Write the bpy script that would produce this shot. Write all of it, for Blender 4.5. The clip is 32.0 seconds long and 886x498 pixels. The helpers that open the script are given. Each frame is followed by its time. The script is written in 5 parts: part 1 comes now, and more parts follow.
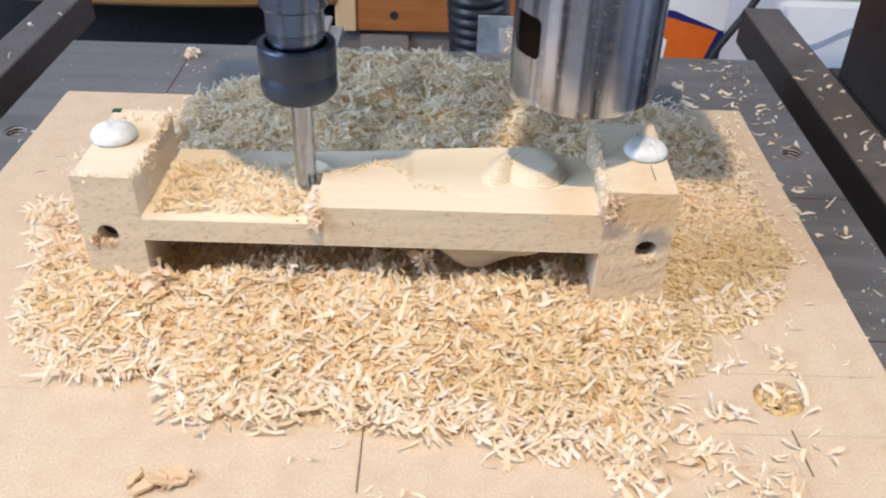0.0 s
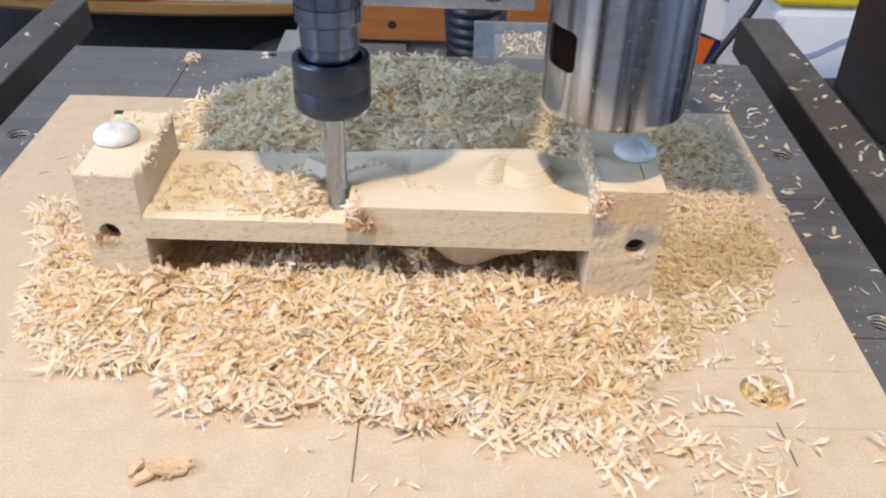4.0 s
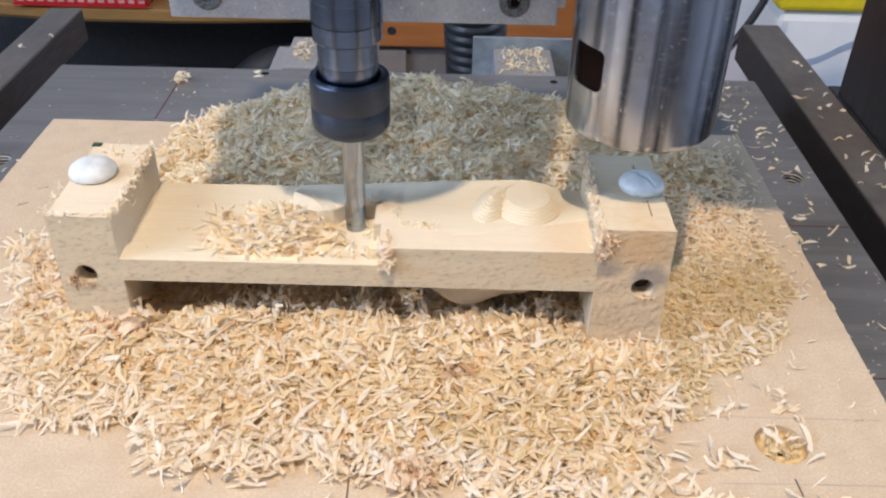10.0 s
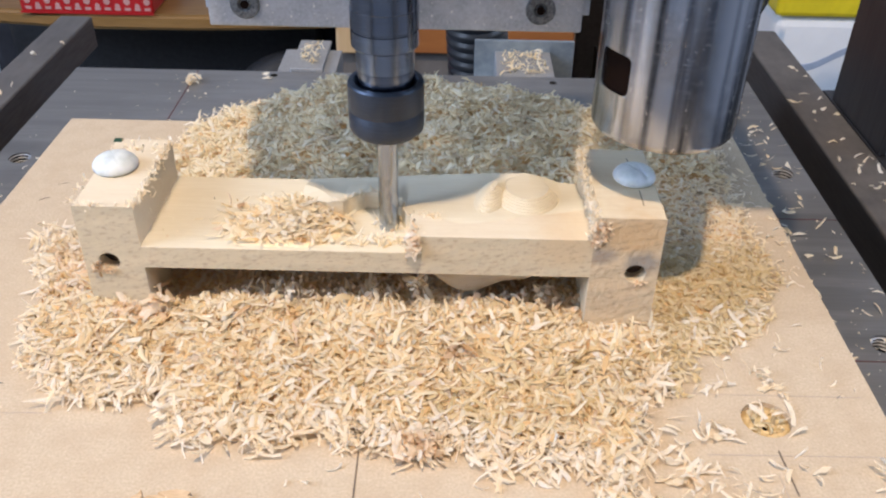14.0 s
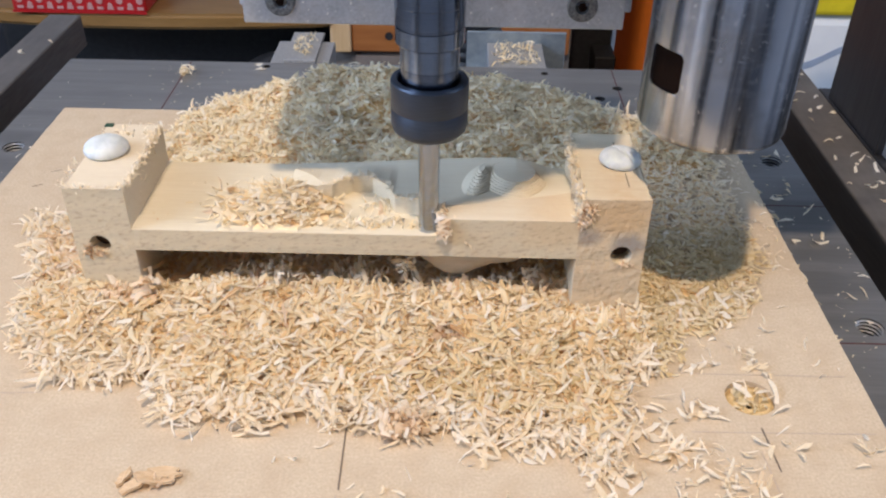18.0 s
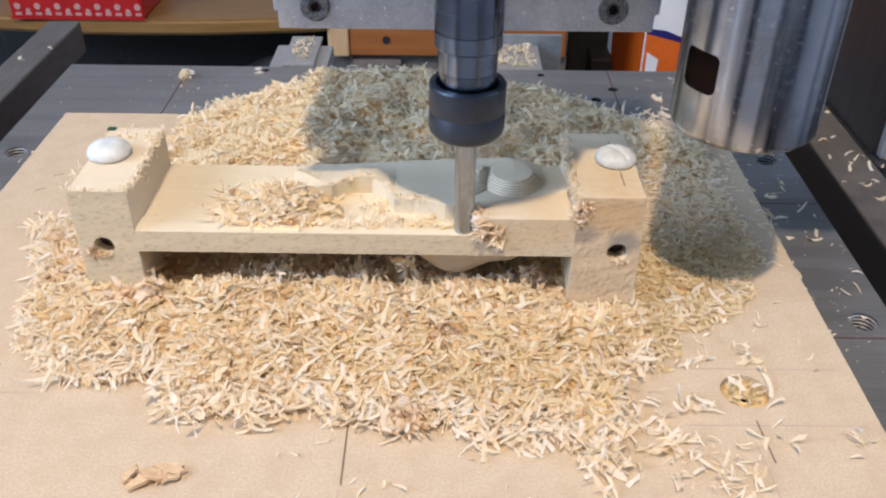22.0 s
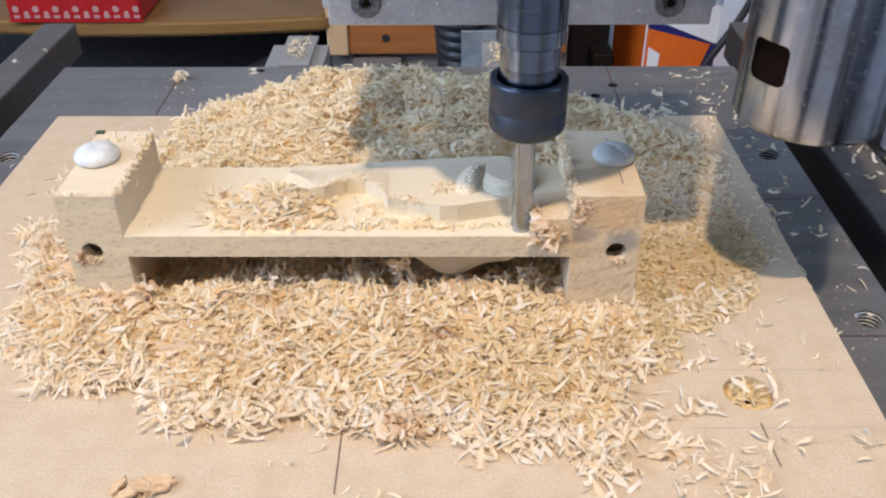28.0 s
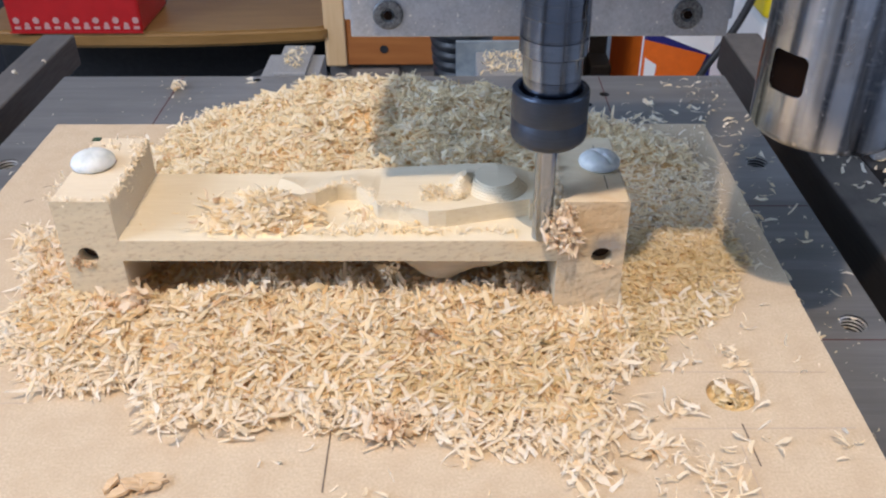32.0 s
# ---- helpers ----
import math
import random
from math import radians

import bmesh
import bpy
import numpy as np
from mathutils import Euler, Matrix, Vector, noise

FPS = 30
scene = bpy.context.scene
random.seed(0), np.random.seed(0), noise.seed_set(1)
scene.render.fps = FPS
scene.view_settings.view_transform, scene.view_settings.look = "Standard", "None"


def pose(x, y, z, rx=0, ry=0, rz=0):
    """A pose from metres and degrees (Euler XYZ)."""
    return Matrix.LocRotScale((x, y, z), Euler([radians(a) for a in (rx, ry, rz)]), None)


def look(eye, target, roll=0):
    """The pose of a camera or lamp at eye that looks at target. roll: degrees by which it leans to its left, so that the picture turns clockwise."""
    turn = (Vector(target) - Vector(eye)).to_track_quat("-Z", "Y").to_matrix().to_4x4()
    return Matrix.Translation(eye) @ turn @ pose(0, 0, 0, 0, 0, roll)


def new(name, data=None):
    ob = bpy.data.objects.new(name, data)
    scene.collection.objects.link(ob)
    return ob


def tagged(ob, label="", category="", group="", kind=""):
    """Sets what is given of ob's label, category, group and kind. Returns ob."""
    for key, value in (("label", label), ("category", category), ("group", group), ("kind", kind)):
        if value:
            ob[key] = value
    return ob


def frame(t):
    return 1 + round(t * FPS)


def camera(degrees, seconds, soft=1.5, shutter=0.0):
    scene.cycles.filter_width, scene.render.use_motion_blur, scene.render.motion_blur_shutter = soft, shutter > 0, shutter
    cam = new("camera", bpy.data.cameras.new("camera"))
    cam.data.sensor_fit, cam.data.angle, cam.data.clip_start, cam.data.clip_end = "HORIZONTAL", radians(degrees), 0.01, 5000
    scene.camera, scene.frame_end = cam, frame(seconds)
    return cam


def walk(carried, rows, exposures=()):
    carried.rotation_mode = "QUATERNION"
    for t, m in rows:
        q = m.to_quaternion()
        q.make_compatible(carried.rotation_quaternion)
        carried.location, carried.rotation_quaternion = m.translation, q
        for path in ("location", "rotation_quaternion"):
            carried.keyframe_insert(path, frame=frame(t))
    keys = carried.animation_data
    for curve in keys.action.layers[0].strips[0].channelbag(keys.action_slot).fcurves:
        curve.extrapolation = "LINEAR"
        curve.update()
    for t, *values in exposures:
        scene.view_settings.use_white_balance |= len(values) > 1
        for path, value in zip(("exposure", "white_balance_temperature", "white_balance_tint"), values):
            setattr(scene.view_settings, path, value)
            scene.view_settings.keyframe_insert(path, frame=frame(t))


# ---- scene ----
# Camera. Each row: seconds, eye, turn, then the carriage's x and the bed's shift along y at that time.
cam = camera(53.19, 32.0, soft=2.2)
ROWS = [
    (0, 0.0071, -0.0492, 0.2230, 54.60, -1.36, 1.05, -0.0478, -0.0103),
    (0.5, 0.0080, -0.0474, 0.2203, 54.58, -1.34, 1.06, -0.0412, -0.0037),
    (1, 0.0082, -0.0460, 0.2209, 54.63, -1.37, 1.06, -0.0406, 0.0073),
    (1.5, 0.0092, -0.0471, 0.2228, 54.86, -1.33, 1.07, -0.0380, 0.0030),
    (2, 0.0090, -0.0504, 0.2245, 54.99, -1.41, 1.01, -0.0414, -0.0084),
    (2.5, 0.0102, -0.0504, 0.2255, 55.05, -1.38, 0.90, -0.0387, -0.0074),
    (3, 0.0083, -0.0492, 0.2249, 55.07, -1.38, 0.99, -0.0343, 0.0022),
    (3.5, 0.0088, -0.0495, 0.2250, 55.11, -1.39, 1.02, -0.0314, 0.0085),
    (4.5, 0.0094, -0.0461, 0.2237, 55.03, -1.30, 0.98, -0.0350, -0.0100),
    (5.5, 0.0100, -0.0426, 0.2224, 54.96, -1.22, 0.95, -0.0254, 0.0086),
    (6, 0.0115, -0.0411, 0.2232, 54.97, -1.23, 0.90, -0.0243, 0.0002),
    (6.5, 0.0136, -0.0405, 0.2225, 54.93, -1.25, 0.87, -0.0310, -0.0102),
    (7, 0.0132, -0.0380, 0.2204, 54.84, -1.23, 0.82, -0.0305, -0.0112),
    (7.5, 0.0109, -0.0366, 0.2232, 55.01, -1.15, 0.90, -0.0218, -0.0044),
    (8, 0.0104, -0.0354, 0.2236, 55.19, -1.18, 1.00, -0.0189, 0.0063),
    (8.5, 0.0141, -0.0351, 0.2248, 55.19, -1.11, 0.96, -0.0161, 0.0057),
    (9, 0.0134, -0.0342, 0.2235, 55.18, -1.03, 0.92, -0.0192, -0.0065),
    (9.5, 0.0114, -0.0356, 0.2239, 55.17, -1.06, 0.98, -0.0287, -0.0111),
    (10, 0.0115, -0.0364, 0.2255, 55.22, -1.04, 0.99, -0.0237, -0.0129),
    (10.5, 0.0137, -0.0392, 0.2258, 55.24, -1.01, 0.98, -0.0153, -0.0071),
    (11, 0.0147, -0.0377, 0.2261, 55.24, -0.97, 0.97, -0.0121, 0.0036),
    (11.5, 0.0151, -0.0374, 0.2242, 55.31, -0.93, 1.05, -0.0085, 0.0073),
    (12, 0.0144, -0.0396, 0.2261, 55.34, -0.89, 1.01, -0.0108, -0.0042),
    (12.5, 0.0139, -0.0409, 0.2264, 55.45, -0.96, 1.03, -0.0180, -0.0146),
    (13, 0.0146, -0.0428, 0.2291, 55.44, -0.93, 1.03, -0.0222, -0.0120),
    (13.5, 0.0141, -0.0454, 0.2282, 55.48, -0.92, 1.03, -0.0126, -0.0141),
    (14, 0.0113, -0.0492, 0.2305, 55.60, -0.87, 1.06, -0.0130, -0.0063),
    (14.5, 0.0105, -0.0486, 0.2306, 55.71, -0.93, 1.11, -0.0057, 0.0025),
    (15, 0.0113, -0.0482, 0.2305, 55.73, -0.95, 1.10, -0.0025, 0.0083),
    (15.7, 0.0124, -0.0476, 0.2303, 55.76, -0.97, 1.09, -0.0045, -0.0010),
    (16.5, 0.0136, -0.0469, 0.2301, 55.79, -0.99, 1.07, 0.0032, 0.0071),
    (17, 0.0135, -0.0451, 0.2297, 55.77, -0.98, 1.12, 0.0042, 0.0032),
    (17.5, 0.0157, -0.0435, 0.2288, 55.73, -0.99, 1.04, -0.0008, 0.0018),
    (18, 0.0156, -0.0429, 0.2267, 55.60, -0.86, 0.92, 0.0081, 0.0067),
    (18.5, 0.0157, -0.0444, 0.2280, 55.61, -0.81, 0.97, 0.0102, 0.0047),
    (19, 0.0150, -0.0465, 0.2295, 55.73, -0.91, 0.94, 0.0064, 0.0049),
    (19.5, 0.0168, -0.0477, 0.2292, 55.93, -0.83, 0.93, 0.0112, 0.0053),
    (20, 0.0166, -0.0487, 0.2291, 55.96, -0.75, 0.60, 0.0150, 0.0069),
    (20.5, 0.0141, -0.0506, 0.2278, 55.85, -0.64, 0.55, 0.0147, 0.0048),
    (21, 0.0131, -0.0510, 0.2287, 55.78, -0.59, 0.62, 0.0196, 0.0077),
    (21.5, 0.0139, -0.0519, 0.2295, 55.78, -0.53, 0.63, 0.0184, 0.0046),
    (22, 0.0157, -0.0473, 0.2283, 55.82, -0.51, 0.59, 0.0227, 0.0078),
    (22.5, 0.0177, -0.0454, 0.2271, 55.75, -0.45, 0.47, 0.0206, 0.0047),
    (23, 0.0168, -0.0443, 0.2257, 55.70, -0.37, 0.45, 0.0258, 0.0081),
    (23.5, 0.0176, -0.0464, 0.2273, 55.72, -0.26, 0.46, 0.0231, 0.0058),
    (24, 0.0172, -0.0470, 0.2269, 55.71, -0.27, 0.51, 0.0316, 0.0075),
    (24.5, 0.0193, -0.0444, 0.2272, 55.65, -0.21, 0.45, 0.0284, 0.0043),
    (25, 0.0195, -0.0429, 0.2235, 55.61, -0.09, 0.40, 0.0346, 0.0043),
    (25.5, 0.0192, -0.0408, 0.2243, 55.57, 0.10, 0.53, 0.0376, 0.0052),
    (26.1, 0.0198, -0.0409, 0.2242, 55.60, 0.16, 0.52, 0.0335, 0.0038),
    (26.7, 0.0204, -0.0410, 0.2241, 55.64, 0.22, 0.51, 0.0425, 0.0072),
    (27.5, 0.0212, -0.0411, 0.2239, 55.68, 0.30, 0.50, 0.0385, 0.0029),
    (28, 0.0197, -0.0420, 0.2251, 55.71, 0.30, 0.46, 0.0471, 0.0061),
    (28.5, 0.0199, -0.0425, 0.2254, 55.82, 0.35, 0.41, 0.0483, 0.0040),
    (29, 0.0203, -0.0444, 0.2262, 55.96, 0.37, 0.39, 0.0407, 0.0042),
    (29.5, 0.0189, -0.0460, 0.2260, 55.92, 0.44, 0.40, 0.0502, 0.0018),
    (30, 0.0216, -0.0444, 0.2260, 56.04, 0.50, 0.33, 0.0536, 0.0093),
    (30.5, 0.0221, -0.0451, 0.2274, 56.20, 0.44, 0.42, 0.0513, -0.0017),
    (31, 0.0221, -0.0461, 0.2269, 56.24, 0.34, 0.56, 0.0481, 0.0001),
    (31.5, 0.0244, -0.0465, 0.2284, 56.20, 0.34, 0.51, 0.0564, 0.0024),
    (32, 0.0247, -0.0463, 0.2269, 56.38, 0.32, 0.53, 0.0600, 0.0086),
]
walk(cam, [(t, pose(x, y, z, rx, ry, rz)) for t, x, y, z, rx, ry, rz, tx, by in ROWS],
     exposures=[(0.0, 0.11), (3.0, 0.09), (7.0, 0.08), (9.0, 0.09), (10.0, -0.03), (11.0, 0.0), (13.0, 0.02), (17.0, -0.03), (18.0, -0.1), (19.0, -0.03), (25.0, -0.02), (30.0, -0.03), (32.0, -0.07)])
TOOL_Y = 0.250                      # the spindle's axis; only the bed moves along y
BED = [(r[0], r[8]) for r in ROWS]
TOOL = [(r[0], r[7]) for r in ROWS]

# ---- light ----
world = bpy.data.worlds.new("world")
world.use_nodes = True
scene.world = world
sky = world.node_tree.nodes.new("ShaderNodeTexSky")
sky.sky_type, sky.sun_disc, sky.sun_elevation, sky.sun_rotation = "NISHITA", False, radians(40), radians(230)
world.node_tree.links.new(sky.outputs[0], world.node_tree.nodes["Background"].inputs[0])
world.node_tree.nodes["Background"].inputs[1].default_value = 0.1


def area(name, place, target, sx, sy, watts, colour, shape="RECTANGLE"):
    data = bpy.data.lights.new(name, "AREA")
    data.shape, data.size, data.size_y, data.energy, data.color = shape, sx, sy, watts, colour
    ob = new(name, data)
    ob.matrix_world = look(place, target)
    return ob


area("ceiling_lamp_light", (-0.06, -0.33, 1.46), (0.03, 0.27, 0.0), 0.056, 0.056, 22.0, (1.0, 0.80, 0.605), "DISK")
area("window_light", (-1.72, -0.35, 0.98), (0.1, 0.35, 0.0), 1.2, 0.9, 46.5, (0.565, 0.72, 1.0))
# Added cool fill from the right, with no known source; lifts board and table.
area("east_fill_light", (1.92, 0.15, 1.0), (0.1, 0.4, 0.0), 1.0, 0.8, 18.0, (0.555, 0.72, 1.0))
scene.view_settings.exposure = 0.0

# ---- materials ----
def nodes_of(name):
    m = bpy.data.materials.new(name)
    m.use_nodes = True
    nt = m.node_tree
    return m, nt, nt.nodes["Principled BSDF"]


def ramp(nt, fac, stops):
    r = nt.nodes.new("ShaderNodeValToRGB")
    while len(r.color_ramp.elements) < len(stops):
        r.color_ramp.elements.new(0.5)
    for e, (p, c) in zip(r.color_ramp.elements, stops):
        e.position, e.color = p, (*c, 1)
    nt.links.new(fac, r.inputs[0])
    return r.outputs[0]


def coords(nt, scale=(1, 1, 1), kind="Object", turned=(0, 0, 0)):
    tc, mp = nt.nodes.new("ShaderNodeTexCoord"), nt.nodes.new("ShaderNodeMapping")
    if any(turned):
        first = nt.nodes.new("ShaderNodeMapping")
        first.inputs["Rotation"].default_value = turned
        nt.links.new(tc.outputs[kind], first.inputs[0])
        mp.inputs["Scale"].default_value = scale
        nt.links.new(first.outputs[0], mp.inputs[0])
        return mp.outputs[0]
    mp.inputs["Scale"].default_value = scale
    nt.links.new(tc.outputs[kind], mp.inputs[0])
    return mp.outputs[0]


def noise_of(nt, vec, scale, detail=4.0, rough=0.6):
    n = nt.nodes.new("ShaderNodeTexNoise")
    n.inputs["Scale"].default_value, n.inputs["Detail"].default_value, n.inputs["Roughness"].default_value = scale, detail, rough
    if vec:
        nt.links.new(vec, n.inputs["Vector"])
    return n.outputs["Fac"]


def mixed(nt, a, b, fac, how="MIX"):
    m = nt.nodes.new("ShaderNodeMix")
    m.data_type, m.blend_type = "RGBA", how
    for s, v in ((m.inputs[6], a), (m.inputs[7], b)):
        if isinstance(v, tuple):
            s.default_value = (*v, 1)
        else:
            nt.links.new(v, s)
    if isinstance(fac, float):
        m.inputs[0].default_value = fac
    else:
        nt.links.new(fac, m.inputs[0])
    return m.outputs[2]


def bump(nt, bsdf, fac, strength, distance):
    b = nt.nodes.new("ShaderNodeBump")
    b.inputs["Strength"].default_value, b.inputs["Distance"].default_value = strength, distance
    nt.links.new(fac, b.inputs["Height"])
    nt.links.new(b.outputs[0], bsdf.inputs["Normal"])


def stained(name, dark, light, scale, stretch=(1, 1, 1), rough=0.6, metal=0.0, relief=0.0002, big=None, amount=0.35, specks=None):
    """A surface with a fine grain between two colours and larger clouds of a third."""
    m, nt, b = nodes_of(name)
    v = coords(nt, stretch)
    fine = noise_of(nt, v, scale)
    c = ramp(nt, fine, [(0.3, dark), (0.7, light)])
    if big:
        cloud = ramp(nt, noise_of(nt, coords(nt), scale * 0.09, 3.0), [(0.42, (0, 0, 0)), (0.75, (amount,) * 3)])
        c = mixed(nt, c, big, cloud)
    if specks:
        c = mixed(nt, c, specks, ramp(nt, noise_of(nt, coords(nt), 620.0, 1.0), [(0.69, (0, 0, 0)), (0.73, (0.9, 0.9, 0.9))]))
    nt.links.new(c, b.inputs["Base Color"])
    b.inputs["Roughness"].default_value, b.inputs["Metallic"].default_value = rough, metal
    if relief:
        bump(nt, b, fine, 0.6, relief)
    return m


def plain(name, colour, rough=0.5, metal=0.0):
    return stained(name, tuple(0.85 * c for c in colour), colour, 60.0, rough=rough, metal=metal, relief=0)


def chip_material(name, stops, rough=0.75):
    m, nt, b = nodes_of(name)
    g = nt.nodes.new("ShaderNodeNewGeometry")
    c = ramp(nt, g.outputs["Random Per Island"], stops)
    fine = noise_of(nt, coords(nt, (1, 1, 1)), 1500.0)
    c = mixed(nt, c, ramp(nt, fine, [(0.3, (0.80, 0.75, 0.69)), (0.7, (1, 1, 1))]), 0.5, "MULTIPLY")
    nt.links.new(c, b.inputs["Base Color"])
    b.inputs["Roughness"].default_value = rough
    b.inputs["Specular IOR Level"].default_value = 0.08
    thin, mix = nt.nodes.new("ShaderNodeBsdfTranslucent"), nt.nodes.new("ShaderNodeMixShader")
    nt.links.new(mixed(nt, c, (1.0, 0.952, 0.872), 1.0, "MULTIPLY"), thin.inputs[0])
    mix.inputs[0].default_value = 0.45
    nt.links.new(b.outputs[0], mix.inputs[1])
    nt.links.new(thin.outputs[0], mix.inputs[2])
    nt.links.new(mix.outputs[0], nt.nodes["Material Output"].inputs[0])
    return m


def wood_material(name, pale, tan, fleck, fleck_amount=0.7, relief=0.00012, sawn=None, rough_face=0.0, lines=0.2, stains=()):
    """Pale beech with long grain along x, growth bands and short dark flecks."""
    m, nt, b = nodes_of(name)
    grain = noise_of(nt, coords(nt, (0.06, 1, 1)), 900.0, 5.0)
    c = ramp(nt, grain, [(0.3, tan), (0.7, pale)])
    bands = noise_of(nt, coords(nt, (0.05, 0.6, 1.0)), 160.0, 3.0)
    c = mixed(nt, c, tan, ramp(nt, bands, [(0.45, (0, 0, 0)), (0.7, (0.5, 0.5, 0.5))]))
    spots = noise_of(nt, coords(nt, (0.42, 1, 1), turned=(0, 0.18, 0)), 720.0, 3.0, 0.62)
    geo, sep, mul = nt.nodes.new("ShaderNodeNewGeometry"), nt.nodes.new("ShaderNodeSeparateXYZ"), nt.nodes.new("ShaderNodeMath")
    nt.links.new(geo.outputs["Normal"], sep.inputs[0])
    mul.operation, mul.use_clamp = "MULTIPLY_ADD", True
    nt.links.new(sep.outputs["Y"], mul.inputs[0])
    mul.inputs[1].default_value, mul.inputs[2].default_value = -0.85, 0.15
    if sawn:
        part_sawn = mixed(nt, (0, 0, 0), (0.75, 0.75, 0.75), mul.outputs[0])
        wave = nt.nodes.new("ShaderNodeTexWave")
        wave.bands_direction = "Z"
        for key, value in (("Scale", 46.0), ("Distortion", 7.0), ("Detail", 3.0), ("Detail Scale", 1.3)):
            wave.inputs[key].default_value = value
        nt.links.new(coords(nt, (0.55, 1, 1), turned=(0, 0.20, 0)), wave.inputs["Vector"])
        face = mixed(nt, ramp(nt, bands, [(0.35, tuple(0.86 * q for q in sawn)), (0.65, sawn)]), tuple(0.66 * q for q in sawn), ramp(nt, wave.outputs["Fac"], [(0.05, (lines,) * 3), (0.30, (0, 0, 0))]))
        c = mixed(nt, c, face, part_sawn)
    for centre, radius, amount, tone in stains:
        far, near = nt.nodes.new("ShaderNodeVectorMath"), nt.nodes.new("ShaderNodeMath")
        far.operation = "DISTANCE"
        wander = nt.nodes.new("ShaderNodeTexNoise")
        wander.inputs["Scale"].default_value, wander.inputs["Detail"].default_value = 190.0, 4.0
        nt.links.new(coords(nt), wander.inputs["Vector"])
        nt.links.new(coords(nt, (1 / radius, 0.3 / radius, 1.4 / radius)), far.inputs[0])
        far.inputs[1].default_value = (centre[0] / radius, 0.3 * centre[1] / radius, 1.4 * centre[2] / radius)
        near.operation = "MULTIPLY_ADD"
        half = nt.nodes.new("ShaderNodeMath")
        half.operation = "MULTIPLY"
        half.inputs[1].default_value = 0.5
        nt.links.new(wander.outputs["Fac"], near.inputs[0])
        near.inputs[1].default_value = 0.8
        nt.links.new(far.outputs["Value"], near.inputs[2])
        nt.links.new(near.outputs[0], half.inputs[0])
        c = mixed(nt, c, tone, ramp(nt, half.outputs[0], [(0.42, (amount,) * 3), (0.74, (0, 0, 0))]))
    share = mixed(nt, (0, 0, 0), ramp(nt, spots, [(0.52, (0, 0, 0)), (0.68, (fleck_amount,) * 3)]), mul.outputs[0])
    c = mixed(nt, c, fleck, share)
    nt.links.new(c, b.inputs["Base Color"])
    b.inputs["Roughness"].default_value = 0.62
    if rough_face:
        hollow = noise_of(nt, coords(nt, (1.0, 1, 0.85)), 430.0, 2.0, 0.5)
        height, faced = nt.nodes.new("ShaderNodeMath"), nt.nodes.new("ShaderNodeMath")
        faced.operation, height.operation = "MULTIPLY", "MULTIPLY_ADD"
        nt.links.new(hollow, faced.inputs[0])
        nt.links.new(mul.outputs[0], faced.inputs[1])
        nt.links.new(faced.outputs[0], height.inputs[0])
        height.inputs[1].default_value = rough_face
        nt.links.new(grain, height.inputs[2])
        bump(nt, b, height.outputs[0], 0.7, relief)
    else:
        bump(nt, b, grain, 0.5, relief)
    return m


def brushed(name, colour, rough, axis, metal=1.0, scratch=0.12, grain=2200.0, spread=0.0):
    """Turned metal: fine lines across the given stretch, worn patches; spread draws the gloss out along the axis."""
    m, nt, b = nodes_of(name)
    lines = noise_of(nt, coords(nt, axis), grain, 3.0)
    c = ramp(nt, lines, [(0.25, tuple(x * 0.72 for x in colour)), (0.75, colour)])
    nt.links.new(c, b.inputs["Base Color"])
    b.inputs["Metallic"].default_value = metal
    patch = noise_of(nt, coords(nt), 30.0, 1.0)
    r = ramp(nt, patch, [(0.3, (rough - scratch,) * 3), (0.7, (rough + scratch,) * 3)])
    nt.links.new(r, b.inputs["Roughness"])
    if spread:
        tan = nt.nodes.new("ShaderNodeTangent")
        tan.direction_type, tan.axis = "RADIAL", "Z"
        nt.links.new(tan.outputs[0], b.inputs["Tangent"])
        b.inputs["Anisotropic"].default_value, b.inputs["Anisotropic Rotation"].default_value = spread, 0.25
    bump(nt, b, lines, 0.3, 0.00003)
    return m


MDF = stained("mdf", (0.48, 0.375, 0.260), (0.63, 0.51, 0.367), 1000.0, rough=0.8, relief=0.00014, big=(0.46, 0.34, 0.225), amount=0.55)
FAINT = stained("faint_pencil", (0.42, 0.33, 0.26), (0.50, 0.40, 0.31), 900.0, rough=0.75, relief=0)
PENCIL = stained("pencil", (0.10, 0.075, 0.06), (0.2, 0.15, 0.11), 900.0, rough=0.7, relief=0)
BEECH = wood_material("beech", (0.765, 0.668, 0.52), (0.70, 0.588, 0.43), (0.40, 0.285, 0.185), 0.55, sawn=(0.68, 0.58, 0.405), rough_face=4.0, stains=[((0.0560, 0.2377, 0.0400), 0.0150, 0.5, (0.66, 0.485, 0.285))])
BEECH_TAN = wood_material("tan_beech", (0.75, 0.655, 0.485), (0.68, 0.57, 0.40), (0.34, 0.22, 0.13), 0.45, sawn=(0.675, 0.53, 0.355), rough_face=8.0, lines=0.5, stains=[((0.0830, 0.2377, 0.0470), 0.0150, 0.75, (0.60, 0.405, 0.215)), ((0.0865, 0.2377, 0.0335), 0.0090, 0.9, (0.30, 0.275, 0.25)), ((0.0705, 0.2377, 0.0370), 0.0064, 0.85, (0.35, 0.295, 0.245))])
BEECH_CUT = wood_material("beech_cut", (0.765, 0.682, 0.525), (0.70, 0.607, 0.44), (0.55, 0.42, 0.27), 0.3)
CHIP = chip_material("chip", [(0.0, (0.89, 0.725, 0.45)), (0.22, (0.95, 0.835, 0.595)), (0.6, (0.975, 0.90, 0.73)), (0.95, (0.99, 0.95, 0.855)), (1.0, (0.70, 0.47, 0.26))])
